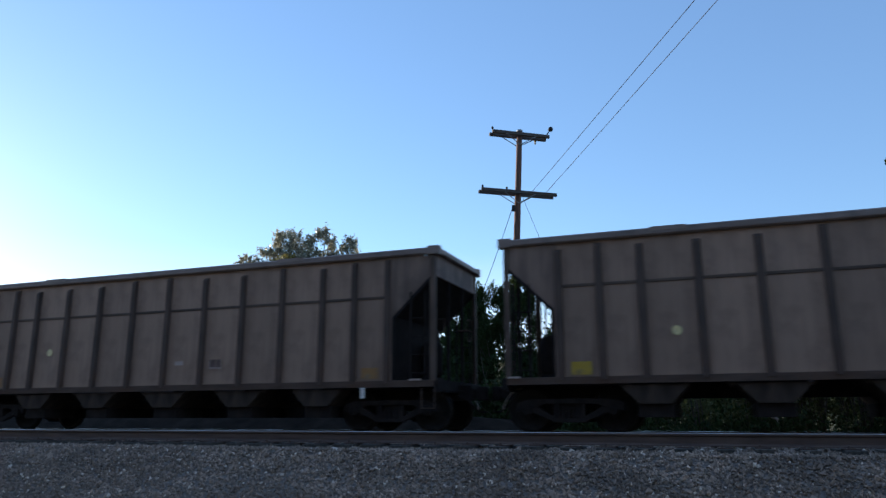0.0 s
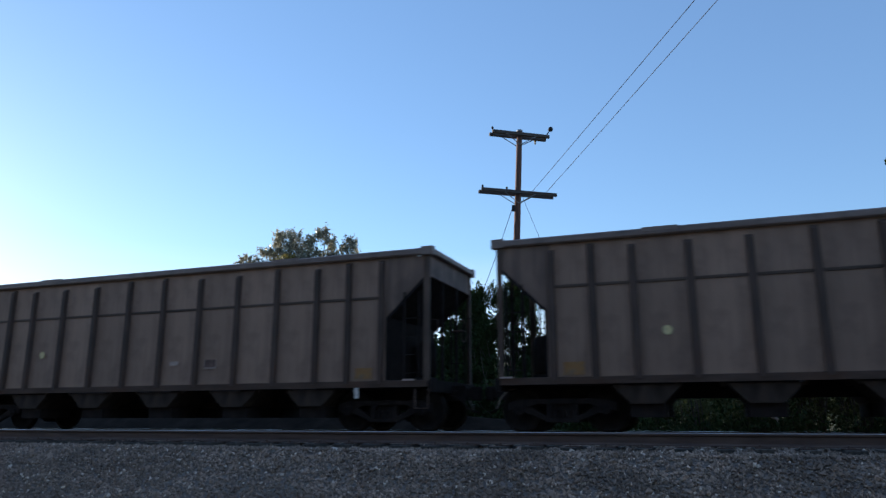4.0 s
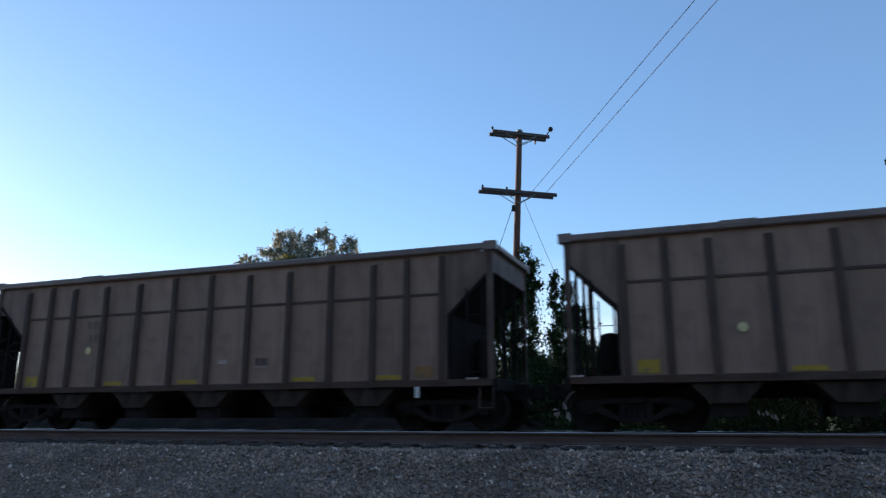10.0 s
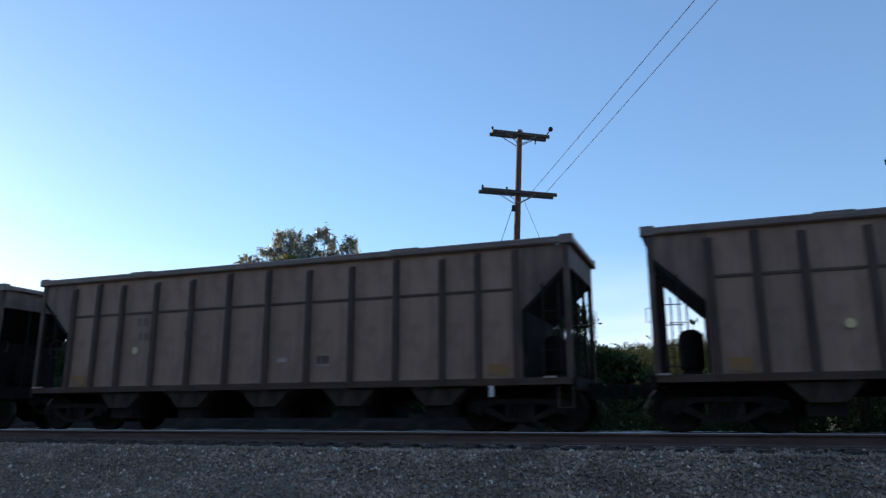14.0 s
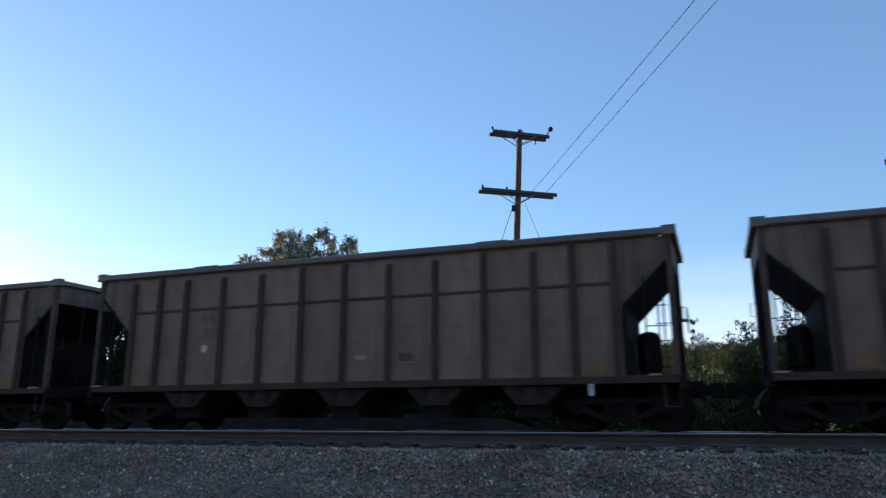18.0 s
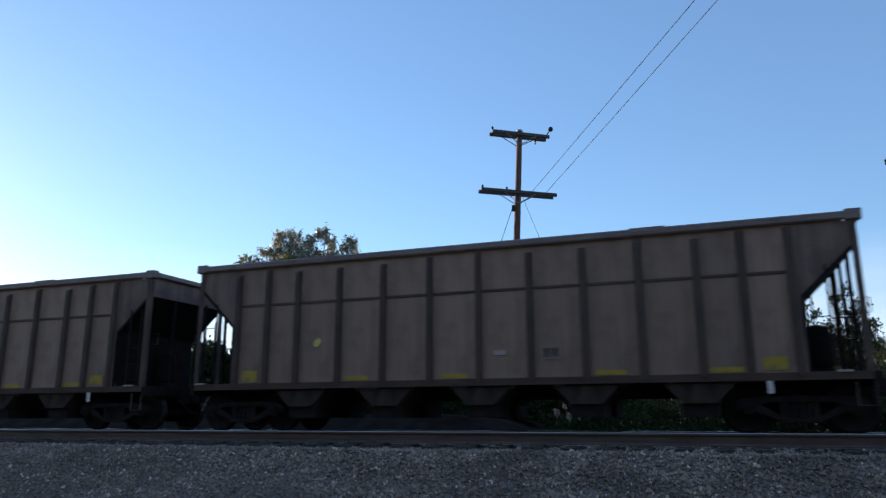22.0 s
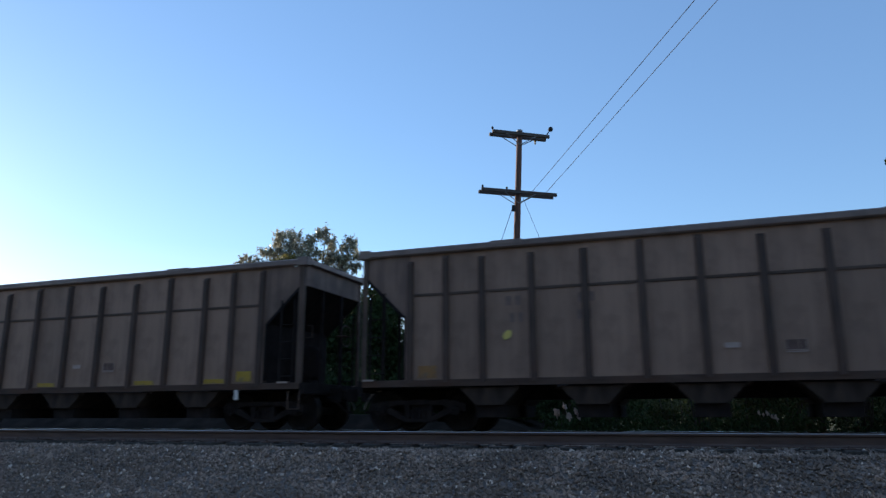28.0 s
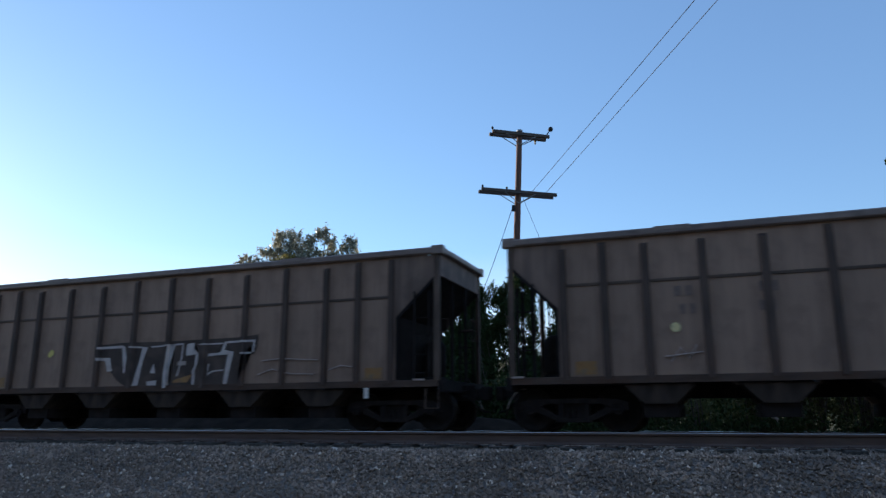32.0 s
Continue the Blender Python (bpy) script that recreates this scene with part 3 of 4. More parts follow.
    co = part("coupler", cb, GRIME_SHADE, car)
    ho = part("air_hose", tube([(7.42, -0.36, 0.78), (7.60, -0.40, 0.74), (7.78, -0.38, 0.58), (7.92, -0.30, 0.44), (8.04, -0.20, 0.42)], 0.024, 8), GRIME_SHADE, car)
    lv = part("uncoupling_lever", tube([(7.42, -1.42, 0.74), (7.44, -1.30, 0.86), (7.46, -1.1, 0.88), (7.5, -0.2, 0.90), (7.75, -0.15, 0.95)], 0.011, 6), GRIME_SHADE, car)
    bh = part("brake_hose", tube([(7.16, 0.75, 0.90), (7.28, 0.75, 0.885), (7.40, 0.75, 0.81), (7.50, 0.75, 0.69), (7.56, 0.75, 0.57), (7.59, 0.75, 0.48)], 0.016, 8), RUBBER, car, "pale curved brake hose hanging at the end")
    tp = part("step_plate", box(-7.26, -7.02, -1.53, -1.40, 1.085, 1.125, 0.006), PLATE, car, "pale worn step plate")
    sp = part("sill_step", tube([(7.0, -1.48, 0.92), (7.0, -1.49, 0.50), (7.3, -1.49, 0.50), (7.3, -1.48, 0.92)], 0.016, 6), POST, car)
    share("step_plate", tp, car, pose(13.98, 0, 0))
    for n_, o in (("coupler", co), ("air_hose", ho), ("uncoupling_lever", lv), ("brake_hose", bh), ("step_plate", tp), ("sill_step", sp)):
        share(n_, o, car, TURN)
    mk = part("white_bracket_plate", box(5.54, 5.65, -1.52, -1.50, 0.72, 0.95, 0.006), WHITE, car, "dirty white square plate under the sill")
    share("white_bracket_plate", mk, car, TURN)
    # sun glint below the corner, made as a small white chip
    glint = part("chord_bolt", box(7.08, 7.13, -1.552, -1.54, 3.82, 3.86), PORCELAIN, car, "small white chip standing for a sun glint below the corner")
    share("chord_bolt", glint, car, TURN)
    # trucks
    for s_ in (-1, 1):
        bo = part("truck", box(-0.18, 0.18, -1.05, 1.05, 0.46, 0.70, 0.02), GRIME_SHADE, car, "two-axle cast steel truck")
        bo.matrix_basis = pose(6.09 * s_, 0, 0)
        f = part("side_frame", side_frame(), GRIME_SHADE, bo)
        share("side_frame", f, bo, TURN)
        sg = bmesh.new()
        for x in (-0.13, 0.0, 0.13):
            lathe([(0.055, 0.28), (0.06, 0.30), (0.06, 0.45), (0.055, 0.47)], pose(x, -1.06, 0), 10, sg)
        sn = part("spring_nest", sg, GRIME_SHADE, bo)
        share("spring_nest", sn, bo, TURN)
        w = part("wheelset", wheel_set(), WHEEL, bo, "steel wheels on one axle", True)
        w.matrix_basis = pose(-0.89, 0, 0.463)
        w.data.materials.append(RIM)
        w.data.polygons.foreach_set("material_index", [int(math.hypot(q.center.x, q.center.z) > 0.43) for q in w.data.polygons])
        share("wheelset", w, bo, pose(0.89, 0, 0.463))
    return car


_master = build_car()
CARS = {}


STRIPED = {0: "L", 2: "LS", 3: "L", 5: "LS", 9: "LS", 10: "LS", 15: "R", 20: "LSR", 21: "LSR", 26: "LSR"}


def car_label(k):
    if k == 30:
        return "grey open-top coal hopper car with a sprayed graffiti word, rolling"
    if "S" in STRIPED.get(k, ""):
        return "grey open-top coal hopper car with yellow reflector stripes, rolling"
    return "grey weathered open-top coal hopper car, streaked with rust, rolling"


for _k in range(-2, 33):
    CARS[_k] = _master if _k == -2 else copy_thing(_master, Matrix())
    tagged(CARS[_k], car_label(_k), "hopper car", "hopper cars of the train")

# one car is older and browner
for _o in CARS[12].children:
    if _o.name.split(".")[0] == "side_panel":
        _o.material_slots[0].link = "OBJECT"
        _o.material_slots[0].material = OLDPAINT

# ---- paint marks on the cars ----
_marks = {}


def mark(car, name, x, z, w, h, material, label="", y=-1.449, lean=0.0):
    key = (name, round(w, 2), round(h, 2), material.name)
    m = pose(x, y, z, 0, lean, 0)
    if key not in _marks:
        _marks[key] = part(name, box(-w / 2, w / 2, -0.002, 0.002, -h / 2, h / 2), material, car, label)
        _marks[key].matrix_basis = m
        return _marks[key]
    return share(name, _marks[key], car, m, label)


def disc(r, squash=1.0, n=12):
    return prism([(r * math.cos(2 * math.pi * i / n), squash * r * math.sin(2 * math.pi * i / n)) for i in range(n)], "y", -0.002, 0.002)


_round = part("paint_dot", disc(0.095), DOT, CARS[-2], "pale yellow painted dot")
_round.matrix_basis = pose(-3.93, -1.449, 2.0)
_leafy = None
_rg = random.Random(5)
for _k, _car in CARS.items():
    if _k > -2:
        if _k in (21, 22, 26, 27, 28, 29, 30):
            if _leafy is None:
                _leafy = part("paint_dot", disc(0.115, 0.7), DOTG, _car, "yellow-green painted dot")
                _leafy.matrix_basis = pose(-3.93, -1.449, 2.0, 0, -50, 0)
            else:
                share("paint_dot", _leafy, _car, pose(-3.93, -1.449, 2.0, 0, -50, 0), "yellow-green painted dot")
        else:
            share("paint_dot", _round, _car, pose(-3.93 + _rg.uniform(-0.08, 0.08), -1.449, 2.0 + _rg.uniform(-0.05, 0.05), 0, _rg.uniform(0, 90), 0), "pale yellow painted dot")
    _tags = STRIPED.get(_k, "")
    mark(_car, "end_mark", -5.74, 1.27, 0.42, 0.26, YELLOW if "L" in _tags else ORANGE, "yellow panel" if "L" in _tags else "faded orange panel")
    mark(_car, "end_mark", 5.73, 1.27, 0.42, 0.24, YELLOW if "R" in _tags else ORANGE, "yellow panel" if "R" in _tags else "faded orange panel")
    if "S" in _tags:
        for _x in (-2.9, -0.55, 2.75, 4.9):
            mark(_car, "reflector_stripe", _x, 1.17, 0.62, 0.10, YELLOW, "worn yellow reflector stripe")
    if _k not in (0, 4, 12, 16, 30):
        # small white-framed data panel
        mark(_car, "data_panel", 1.55, 1.60, 0.33, 0.19, STAIN)
        mark(_car, "data_panel_frame", 1.55, 1.475, 0.36, 0.022, PLATE, y=-1.452)
        mark(_car, "data_panel_frame", 1.55, 1.505, 0.36, 0.012, PLATE, y=-1.452)
        for _dx in (-0.17, 0.17):
            mark(_car, "data_panel_frame", 1.55 + _dx, 1.60, 0.010, 0.20, PLATE, y=-1.4535)
        mark(_car, "data_panel_frame", 1.55 + _rg.uniform(-0.05, 0.05), 1.60, 0.014, 0.17, PAINT, y=-1.4535)
    mark(_car, "small_plate", 0.45, 1.63, 0.26, 0.10, PLATE)
    if _k in (1, 6, 7, 8, 9, 13, 17, 20, 22, 27, 29, 31):
        # unreadable lettering: two rows of bars
        for _i in range(4):
            mark(_car, "lettering_bar", -3.02 + 0.21 * _i - (1.12 if _i < 2 else 0.0) + 0.25, 2.72, 0.13, 0.20, STENCIL, y=-1.447)
            mark(_car, "lettering_bar", -3.02 + 0.19 * _i - (1.05 if _i < 2 else 0.0) + 0.25, 2.36, 0.10, 0.20, STENCIL, y=-1.447)

# spray-painted word on one car: pale strokes between the dark letter bodies
_sprayed = [("sprayed_letters", [(-2.39, 2.16), (-1.51, 2.21), (-0.04, 2.19), (0.93, 2.19), (2.06, 2.21), (2.67, 2.26), (2.63, 1.92), (2.54, 1.78), (2.26, 1.78), (2.14, 1.0), (-0.79, 1.04), (-1.24, 1.06), (-1.59, 1.26), (-1.78, 1.45), (-1.96, 1.74), (-2.27, 1.77)], -0.006, SPRAYD, "blue-black sprayed letter bodies"),
            ("sprayed_patch", [(0.24, 1.22), (0.85, 1.37), (0.69, 1.22), (0.64, 1.16), (0.22, 1.16)], -0.011, ORANGE, "dull yellow sprayed patch")]
_sprayed.append(("sprayed_stroke", [(-2.25, 2.12), (-1.45, 2.14), (-1.44, 2.07), (-2.25, 2.06)], -0.011, SPRAYW, "grey-white sprayed stroke"))
_sprayed.append(("sprayed_stroke", [(-1.5, 2.13), (-1.39, 2.1), (-1.31, 1.82), (-1.34, 1.43), (-1.38, 1.44), (-1.44, 1.82)], -0.011, SPRAYW, "grey-white sprayed stroke"))
_sprayed.append(("sprayed_stroke", [(-2.25, 1.84), (-1.86, 1.83), (-1.75, 1.49), (-1.91, 1.48), (-2.01, 1.75), (-2.25, 1.77)], -0.011, SPRAYW, "grey-white sprayed stroke"))
_sprayed.append(("sprayed_stroke", [(-1.28, 2.11), (-0.82, 2.09), (-0.86, 2.05), (-1.28, 2.07)], -0.011, SPRAYW, "grey-white sprayed stroke"))
_sprayed.append(("sprayed_stroke", [(-0.82, 2.08), (-0.64, 2.06), (-0.77, 1.75), (-0.88, 1.11), (-1.06, 1.1), (-0.96, 1.46), (-0.88, 1.73)], -0.011, SPRAYW, "grey-white sprayed stroke"))
_sprayed.append(("sprayed_stroke", [(-0.42, 1.65), (-0.35, 1.4), (-0.52, 1.41)], -0.011, SPRAYW, "grey-white sprayed stroke"))
_sprayed.append(("sprayed_stroke", [(-0.6, 1.2), (-0.29, 1.23), (-0.31, 1.04), (-0.38, 1.03), (-0.4, 1.12), (-0.52, 1.12), (-0.57, 1.06)], -0.011, SPRAYW, "grey-white sprayed stroke"))
_sprayed.append(("sprayed_stroke", [(-0.54, 2.08), (0.45, 2.13), (0.45, 2.09), (-0.54, 2.05)], -0.011, SPRAYW, "grey-white sprayed stroke"))
_sprayed.append(("sprayed_stroke", [(0.04, 2.1), (0.22, 2.1), (0.14, 1.77), (0.08, 1.53), (0.05, 1.23), (0.11, 1.04), (-0.02, 1.02), (-0.02, 1.38), (0.01, 1.73)], -0.011, SPRAYW, "grey-white sprayed stroke"))
_sprayed.append(("sprayed_stroke", [(0.44, 2.12), (0.48, 2.12), (0.46, 1.76), (0.39, 1.45), (0.35, 1.3), (0.31, 1.33), (0.41, 1.66), (0.44, 1.91)], -0.011, SPRAYW, "grey-white sprayed stroke"))
_sprayed.append(("sprayed_stroke", [(0.58, 2.1), (0.82, 2.13), (0.79, 2.0), (0.95, 1.85), (0.58, 1.81), (0.56, 1.95)], -0.011, SPRAYW, "grey-white sprayed stroke"))
_sprayed.append(("sprayed_stroke", [(0.86, 1.84), (0.94, 1.84), (0.92, 1.6), (0.85, 1.43), (0.88, 1.26), (0.85, 1.03), (0.8, 1.03), (0.81, 1.39), (0.77, 1.44), (0.85, 1.55)], -0.011, SPRAYW, "grey-white sprayed stroke"))
_sprayed.append(("sprayed_stroke", [(0.93, 2.09), (1.65, 2.1), (1.65, 2.06), (0.93, 2.06)], -0.011, SPRAYW, "grey-white sprayed stroke"))
_sprayed.append(("sprayed_stroke", [(1.7, 2.12), (1.78, 2.12), (1.71, 1.92), (1.98, 1.87), (1.96, 1.81), (1.57, 1.8), (1.24, 1.78), (1.24, 1.84), (1.57, 1.86), (1.62, 1.91)], -0.011, SPRAYW, "grey-white sprayed stroke"))
_sprayed.append(("sprayed_stroke", [(1.81, 1.81), (1.97, 1.81), (1.9, 1.48), (1.82, 1.08), (1.7, 1.05), (1.75, 1.29), (1.79, 1.57)], -0.011, SPRAYW, "grey-white sprayed stroke"))
_sprayed.append(("sprayed_stroke", [(1.24, 1.59), (1.29, 1.6), (1.26, 1.37), (1.39, 1.43), (1.7, 1.45), (1.7, 1.42), (1.39, 1.4), (1.25, 1.3)], -0.011, SPRAYW, "grey-white sprayed stroke"))
_sprayed.append(("sprayed_stroke", [(1.8, 2.13), (2.59, 2.14), (2.55, 1.85), (2.5, 1.84), (2.53, 2.09), (1.8, 2.08)], -0.011, SPRAYW, "grey-white sprayed stroke"))
_sprayed.append(("sprayed_stroke", [(2.23, 1.84), (2.47, 1.85), (2.47, 1.81), (2.23, 1.8)], -0.011, SPRAYW, "grey-white sprayed stroke"))
for _nm, _poly, _off, _mt, _lb in _sprayed:
    _bm = bmesh.new()
    _bm.faces.new([_bm.verts.new((x, 0, z)) for x, z in _poly])
    bmesh.ops.triangulate(_bm, faces=_bm.faces[:])
    # the paint follows the posts and the sheets between them
    for _px in POSTS:
        for _dx in (-0.081, -0.078, -0.064, -0.050, 0.050, 0.064, 0.078, 0.081):
            if min(p[0] for p in _poly) < _px + _dx < max(p[0] for p in _poly):
                bmesh.ops.bisect_plane(_bm, geom=_bm.verts[:] + _bm.edges[:] + _bm.faces[:], plane_co=(_px + _dx, 0, 0), plane_no=(1, 0, 0))
    for _vv in _bm.verts:
        _near = min(abs(_vv.co.x - _px) for _px in POSTS)
        _vv.co.y = _off - float(np.interp(_near, [0.050, 0.064, 0.078, 0.081], [1.535, 1.460, 1.452, 1.442]))
    _ext = bmesh.ops.extrude_face_region(_bm, geom=_bm.faces[:])
    bmesh.ops.translate(_bm, verts=[g for g in _ext["geom"] if isinstance(g, bmesh.types.BMVert)], vec=(0, 0.003, 0))
    bmesh.ops.recalc_face_normals(_bm, faces=_bm.faces[:])
    part(_nm, _bm, _mt, CARS[30], _lb)
# loose sprayed strokes beside the word, and a scribble on the next car
for _k, _strokes in ((30, [[(2.7, 1.30), (3.1, 1.42), (3.6, 1.30), (4.2, 1.28)], [(4.6, 1.36), (4.9, 1.46), (5.2, 1.42)], [(2.8, 1.62), (3.3, 1.66), (4.3, 1.60)]]), (31, [[(-4.1, 1.35), (-3.9, 1.62), (-3.75, 1.40), (-3.6, 1.66)], [(-4.2, 1.45), (-3.5, 1.52)]])):
    for _st in _strokes:
        part("sprayed_stroke", tube([(x, -1.450, z) for x, z in _st], 0.016, 5), SPRAYG, CARS[_k], "loose pale spray-paint stroke")


# ---- utility pole and wires ----
ARM = Vector((math.sin(radians(54)), math.cos(radians(54)), 0))
ACROSS = Vector((ARM.y, -ARM.x, 0))
pole = tagged(new("utility_pole"), "leaning brown wooden utility pole with two crossarm levels", "utility pole")
FOOT, HEAD = Vector((-7.0, 9.5, -1.0)), Vector((-6.38, 9.5, 11.1))
pole.location = FOOT


def on_pole(z):
    return FOOT + (HEAD - FOOT) * ((z - FOOT.z) / (HEAD.z - FOOT.z))


_pts = [on_pole(-1.0 + 12.1 * i / 6) - FOOT for i in range(7)]
part("pole_shaft", tube(_pts, 0.165, 14, r1=0.105), POLEWOOD, pole, "weathered brown wooden pole", True)
part("pole_cap", lathe([(0.125, 0), (0.125, 0.05), (0.06, 0.09)], Matrix.Translation(HEAD - FOOT - Vector((0, 0, 0.02))), 12), METAL, pole)


def along(center, half, off, thick, tall):
    """A timber along ARM."""
    bm = box(-half, half, -thick / 2, thick / 2, -tall / 2, tall / 2, 0.01)
    bm.transform(Matrix.Translation(center - FOOT + ACROSS * off) @ Matrix.Rotation(radians(36), 4, "Z"))
    return bm


for _z, _half, _n in ((10.93, 1.17, "up"), (8.60, 1.52, "low")):
    _c = on_pole(_z)
    for _off in (-0.17, 0.17):
        _arm = part("crossarm", along(_c, _half, _off, 0.10, 0.125), ARMWOOD, pole, "dark weathered timber crossarm")
    for _s in (-1, 1):
        for _off in (-0.23, 0.23):
            _a, _b = _c + ARM * (0.62 * _s) + ACROSS * _off - Vector((0, 0, 0.05)), on_pole(_z - 0.42) + ACROSS * _off * 0.55
            part("arm_brace", tube([_a - FOOT, _b - FOOT], 0.016, 6), METAL, pole)
        part("spacer_bolt", tube([_c + ARM * (_s * (_half - 0.12)) + ACROSS * 0.26 - FOOT, _c + ARM * (_s * (_half - 0.12)) - ACROSS * 0.26 - FOOT], 0.012, 6), METAL, pole)


def insulator(p, up=True, tall=0.2):
    bm = tube([p - FOOT, p - FOOT + Vector((0, 0, tall * 0.6))], 0.012, 6)
    lathe([(0.03, 0), (0.045, 0.01), (0.035, 0.04), (0.045, 0.05), (0.03, 0.09), (0.012, 0.1)], Matrix.Translation(p - FOOT + Vector((0, 0, tall * 0.5))), 10, bm)
    return part("insulator", bm, WIRE, pole)


for _d in (-1.10, ):
    insulator(on_pole(10.93) + ARM * _d + Vector((0, 0, 0.06)))
for _d in (-1.42, -0.45):
    insulator(on_pole(8.60) + ARM * _d + Vector((0, 0, 0.05)), tall=0.16)
# cut-out arm raised at one end, and a white insulator hanging from the arm
_e = on_pole(10.93) + ARM * 1.10
part("fuse_holder", tube([_e - FOOT + Vector((0, 0, 0.05)), _e - FOOT + ARM * 0.12 + Vector((0, 0, 0.26)), _e - FOOT + ARM * 0.2 + Vector((0, 0, 0.36))], 0.02, 6), WIRE, pole)
part("fuse_cap", lathe([(0.03, -0.09), (0.09, -0.06), (0.10, 0.04), (0.04, 0.10)], Matrix.Translation(_e - FOOT + ARM * 0.22 + Vector((0, 0, 0.40))) @ pose(0, 0, 0, 25, 30), 10), WIRE, pole)
_e = on_pole(10.93) + ARM * 0.75 - ACROSS * 0.24
part("white_insulator", lathe([(0.02, -0.20), (0.05, -0.16), (0.035, -0.10), (0.05, -0.06), (0.035, 0.0), (0.05, 0.04), (0.02, 0.10)], Matrix.Translation(_e - FOOT), 10), PORCELAIN, pole, "white porcelain insulator")
part("junction_box", box(-0.06, 0.06, -0.05, 0.05, -0.12, 0.12, 0.01), WIRE, pole).matrix_basis = Matrix.Translation(on_pole(8.0) - FOOT - ARM * 0.16)


def wire(name, a, b, sag, r, label, n=24):
    pts = [a.lerp(b, i / n) - Vector((0, 0, sag * 4 * (i / n) * (1 - i / n))) for i in range(n + 1)]
    o = pts[0].copy()
    ob = part(name, tube([p - o for p in pts], r, 5), CABLE)
    ob.location = o
    return tagged(ob, label, "wire", "overhead wires")


_way = Vector((0.588, -0.809, 0.168))
for _d in (0.55, 1.12):
    _a = on_pole(8.60) + ARM * _d + Vector((0, 0, 0.08))
    wire("overhead_wire", _a, _a + _way * 44, 0.10, 0.0098, "thin dark overhead wire strung from the pole crossarm")
_a = on_pole(8.05) - ARM * 0.2
wire("drop_wire", _a, _a + Vector((-2.4, 1.4, -4.6)), 0.15, 0.011, "thin dark drop wire slanting down from the pole")
_a = on_pole(8.45) + ARM * 0.2
wire("drop_wire", _a, _a + Vector((2.1, -0.6, -5.2)), 0.12, 0.008, "thin dark drop wire slanting down from the pole")


# ---- plants ----
def leaf_mesh(name, pts, size, material, seed, parent=None, label="", droop=0.3):
    rg = np.random.default_rng(seed)
    n = len(pts)
    d = rg.normal(0, 1, (n, 3))
    d[:, 2] -= droop
    d /= np.linalg.norm(d, axis=1, keepdims=True)
    w = np.cross(d, rg.normal(0, 1, (n, 3)))
    w /= np.linalg.norm(w, axis=1, keepdims=True)
    up = np.cross(d, w)
    s = size * rg.lognormal(0, 0.3, (n, 1))
    p = np.asarray(pts)
    v = np.stack([p - d * s * 0.5, p + w * s * 0.26 + up * s * 0.07, p + d * s * 0.55, p - w * s * 0.26 + up * s * 0.07], 1)
    f = np.array([[0, 1, 2], [0, 2, 3]])[None] + 4 * np.arange(n)[:, None, None]
    return mesh_from(name, v.reshape(-1, 3), f.reshape(-1, 3), material, parent, label)


def clumps(rg, center, radii, k, n, spread):
    """n points gathered in k clumps inside an ellipsoid, thicker towards its outside."""
    u = rg.normal(0, 1, (k, 3))
    u /= np.linalg.norm(u, axis=1, keepdims=True)
    c = np.array(center) + u * np.array(radii) * rg.uniform(0.35, 1.0, (k, 1)) ** 0.5
    which = rg.integers(0, k, n)
    sp = spread * rg.uniform(0.5, 1.4, (k, 1))
    return c[which] + rg.normal(0, 1, (n, 3)) * sp[which] * np.array([1, 1, 0.8]), c


def plant(name, base, blobs, size, material, seed, label, category, trunk_r=0.0, group="", stems=10, shoots=0.0):
    """blobs: (dx, dy, z, rx, ry, rz, clumps, leaves, spread) about the base point."""
    rg = np.random.default_rng(seed)
    ob = tagged(new(name), label, category, group)
    b0 = Vector((base[0], base[1], ground_z(base[0], base[1]) - 0.05))
    ob.location = b0
    pts, ends = [], []
    for dx, dy, z, rx, ry, rz, k, n, sp in blobs:
        p, c = clumps(rg, (dx, dy, z - b0.z), (rx, ry, rz), k, n, sp)
        p[:, 2] = np.maximum(p[:, 2], 0.02)
        pts.append(p)
        if shoots:
            # leafy shoots growing outwards from each clump
            way = (c - np.array((dx, dy, z - b0.z - rz * 0.8))) + rg.normal(0, 0.35, (k, 3))
            way /= np.linalg.norm(way, axis=1, keepdims=True)
            reach = rg.uniform(0.05, 1.0, (k, 26, 1)) * rg.uniform(0.5, 1.1, (k, 1, 1)) * shoots
            pts.append((c[:, None] + way[:, None] * reach + rg.normal(0, 0.05, (k, 26, 3))).reshape(-1, 3))
        ends += [Vector(q) for q in c[:: max(1, len(c) // max(1, stems // len(blobs)))]]
    bm = bmesh.new()
    mid = Vector((sum(b[0] for b in blobs) / len(blobs), sum(b[1] for b in blobs) / len(blobs), 0))
    r = trunk_r or 0.03
    fork = Vector((mid.x * 0.6, mid.y * 0.6, (min(b[2] - b[5] for b in blobs) - b0.z) * 0.8)) if trunk_r else None
    if trunk_r:
        fork.z = max(fork.z, 0.8)
        tube([Vector((0, 0, -0.2)), Vector((0.05, 0, fork.z * 0.5)), fork], r * 1.25, 10, bm, r * 0.8)
    for e in ends:
        s = fork if trunk_r else Vector((e.x * 0.55 + rg.uniform(-0.2, 0.2), e.y * 0.55, 0))
        m = s.lerp(e, 0.55) + Vector(rg.normal(0, 0.12, 3)) * (e - s).length * 0.4
        tube([s, m, e], r * (0.5 if trunk_r else 0.8), 6, bm, r * 0.12)
    part("trunk" if trunk_r else "stem", bm, BARK, ob, "", True)
    tagged(leaf_mesh("crown" if trunk_r else "foliage", np.concatenate(pts), size, material, seed + 1, ob), kind="stuff")
    return ob


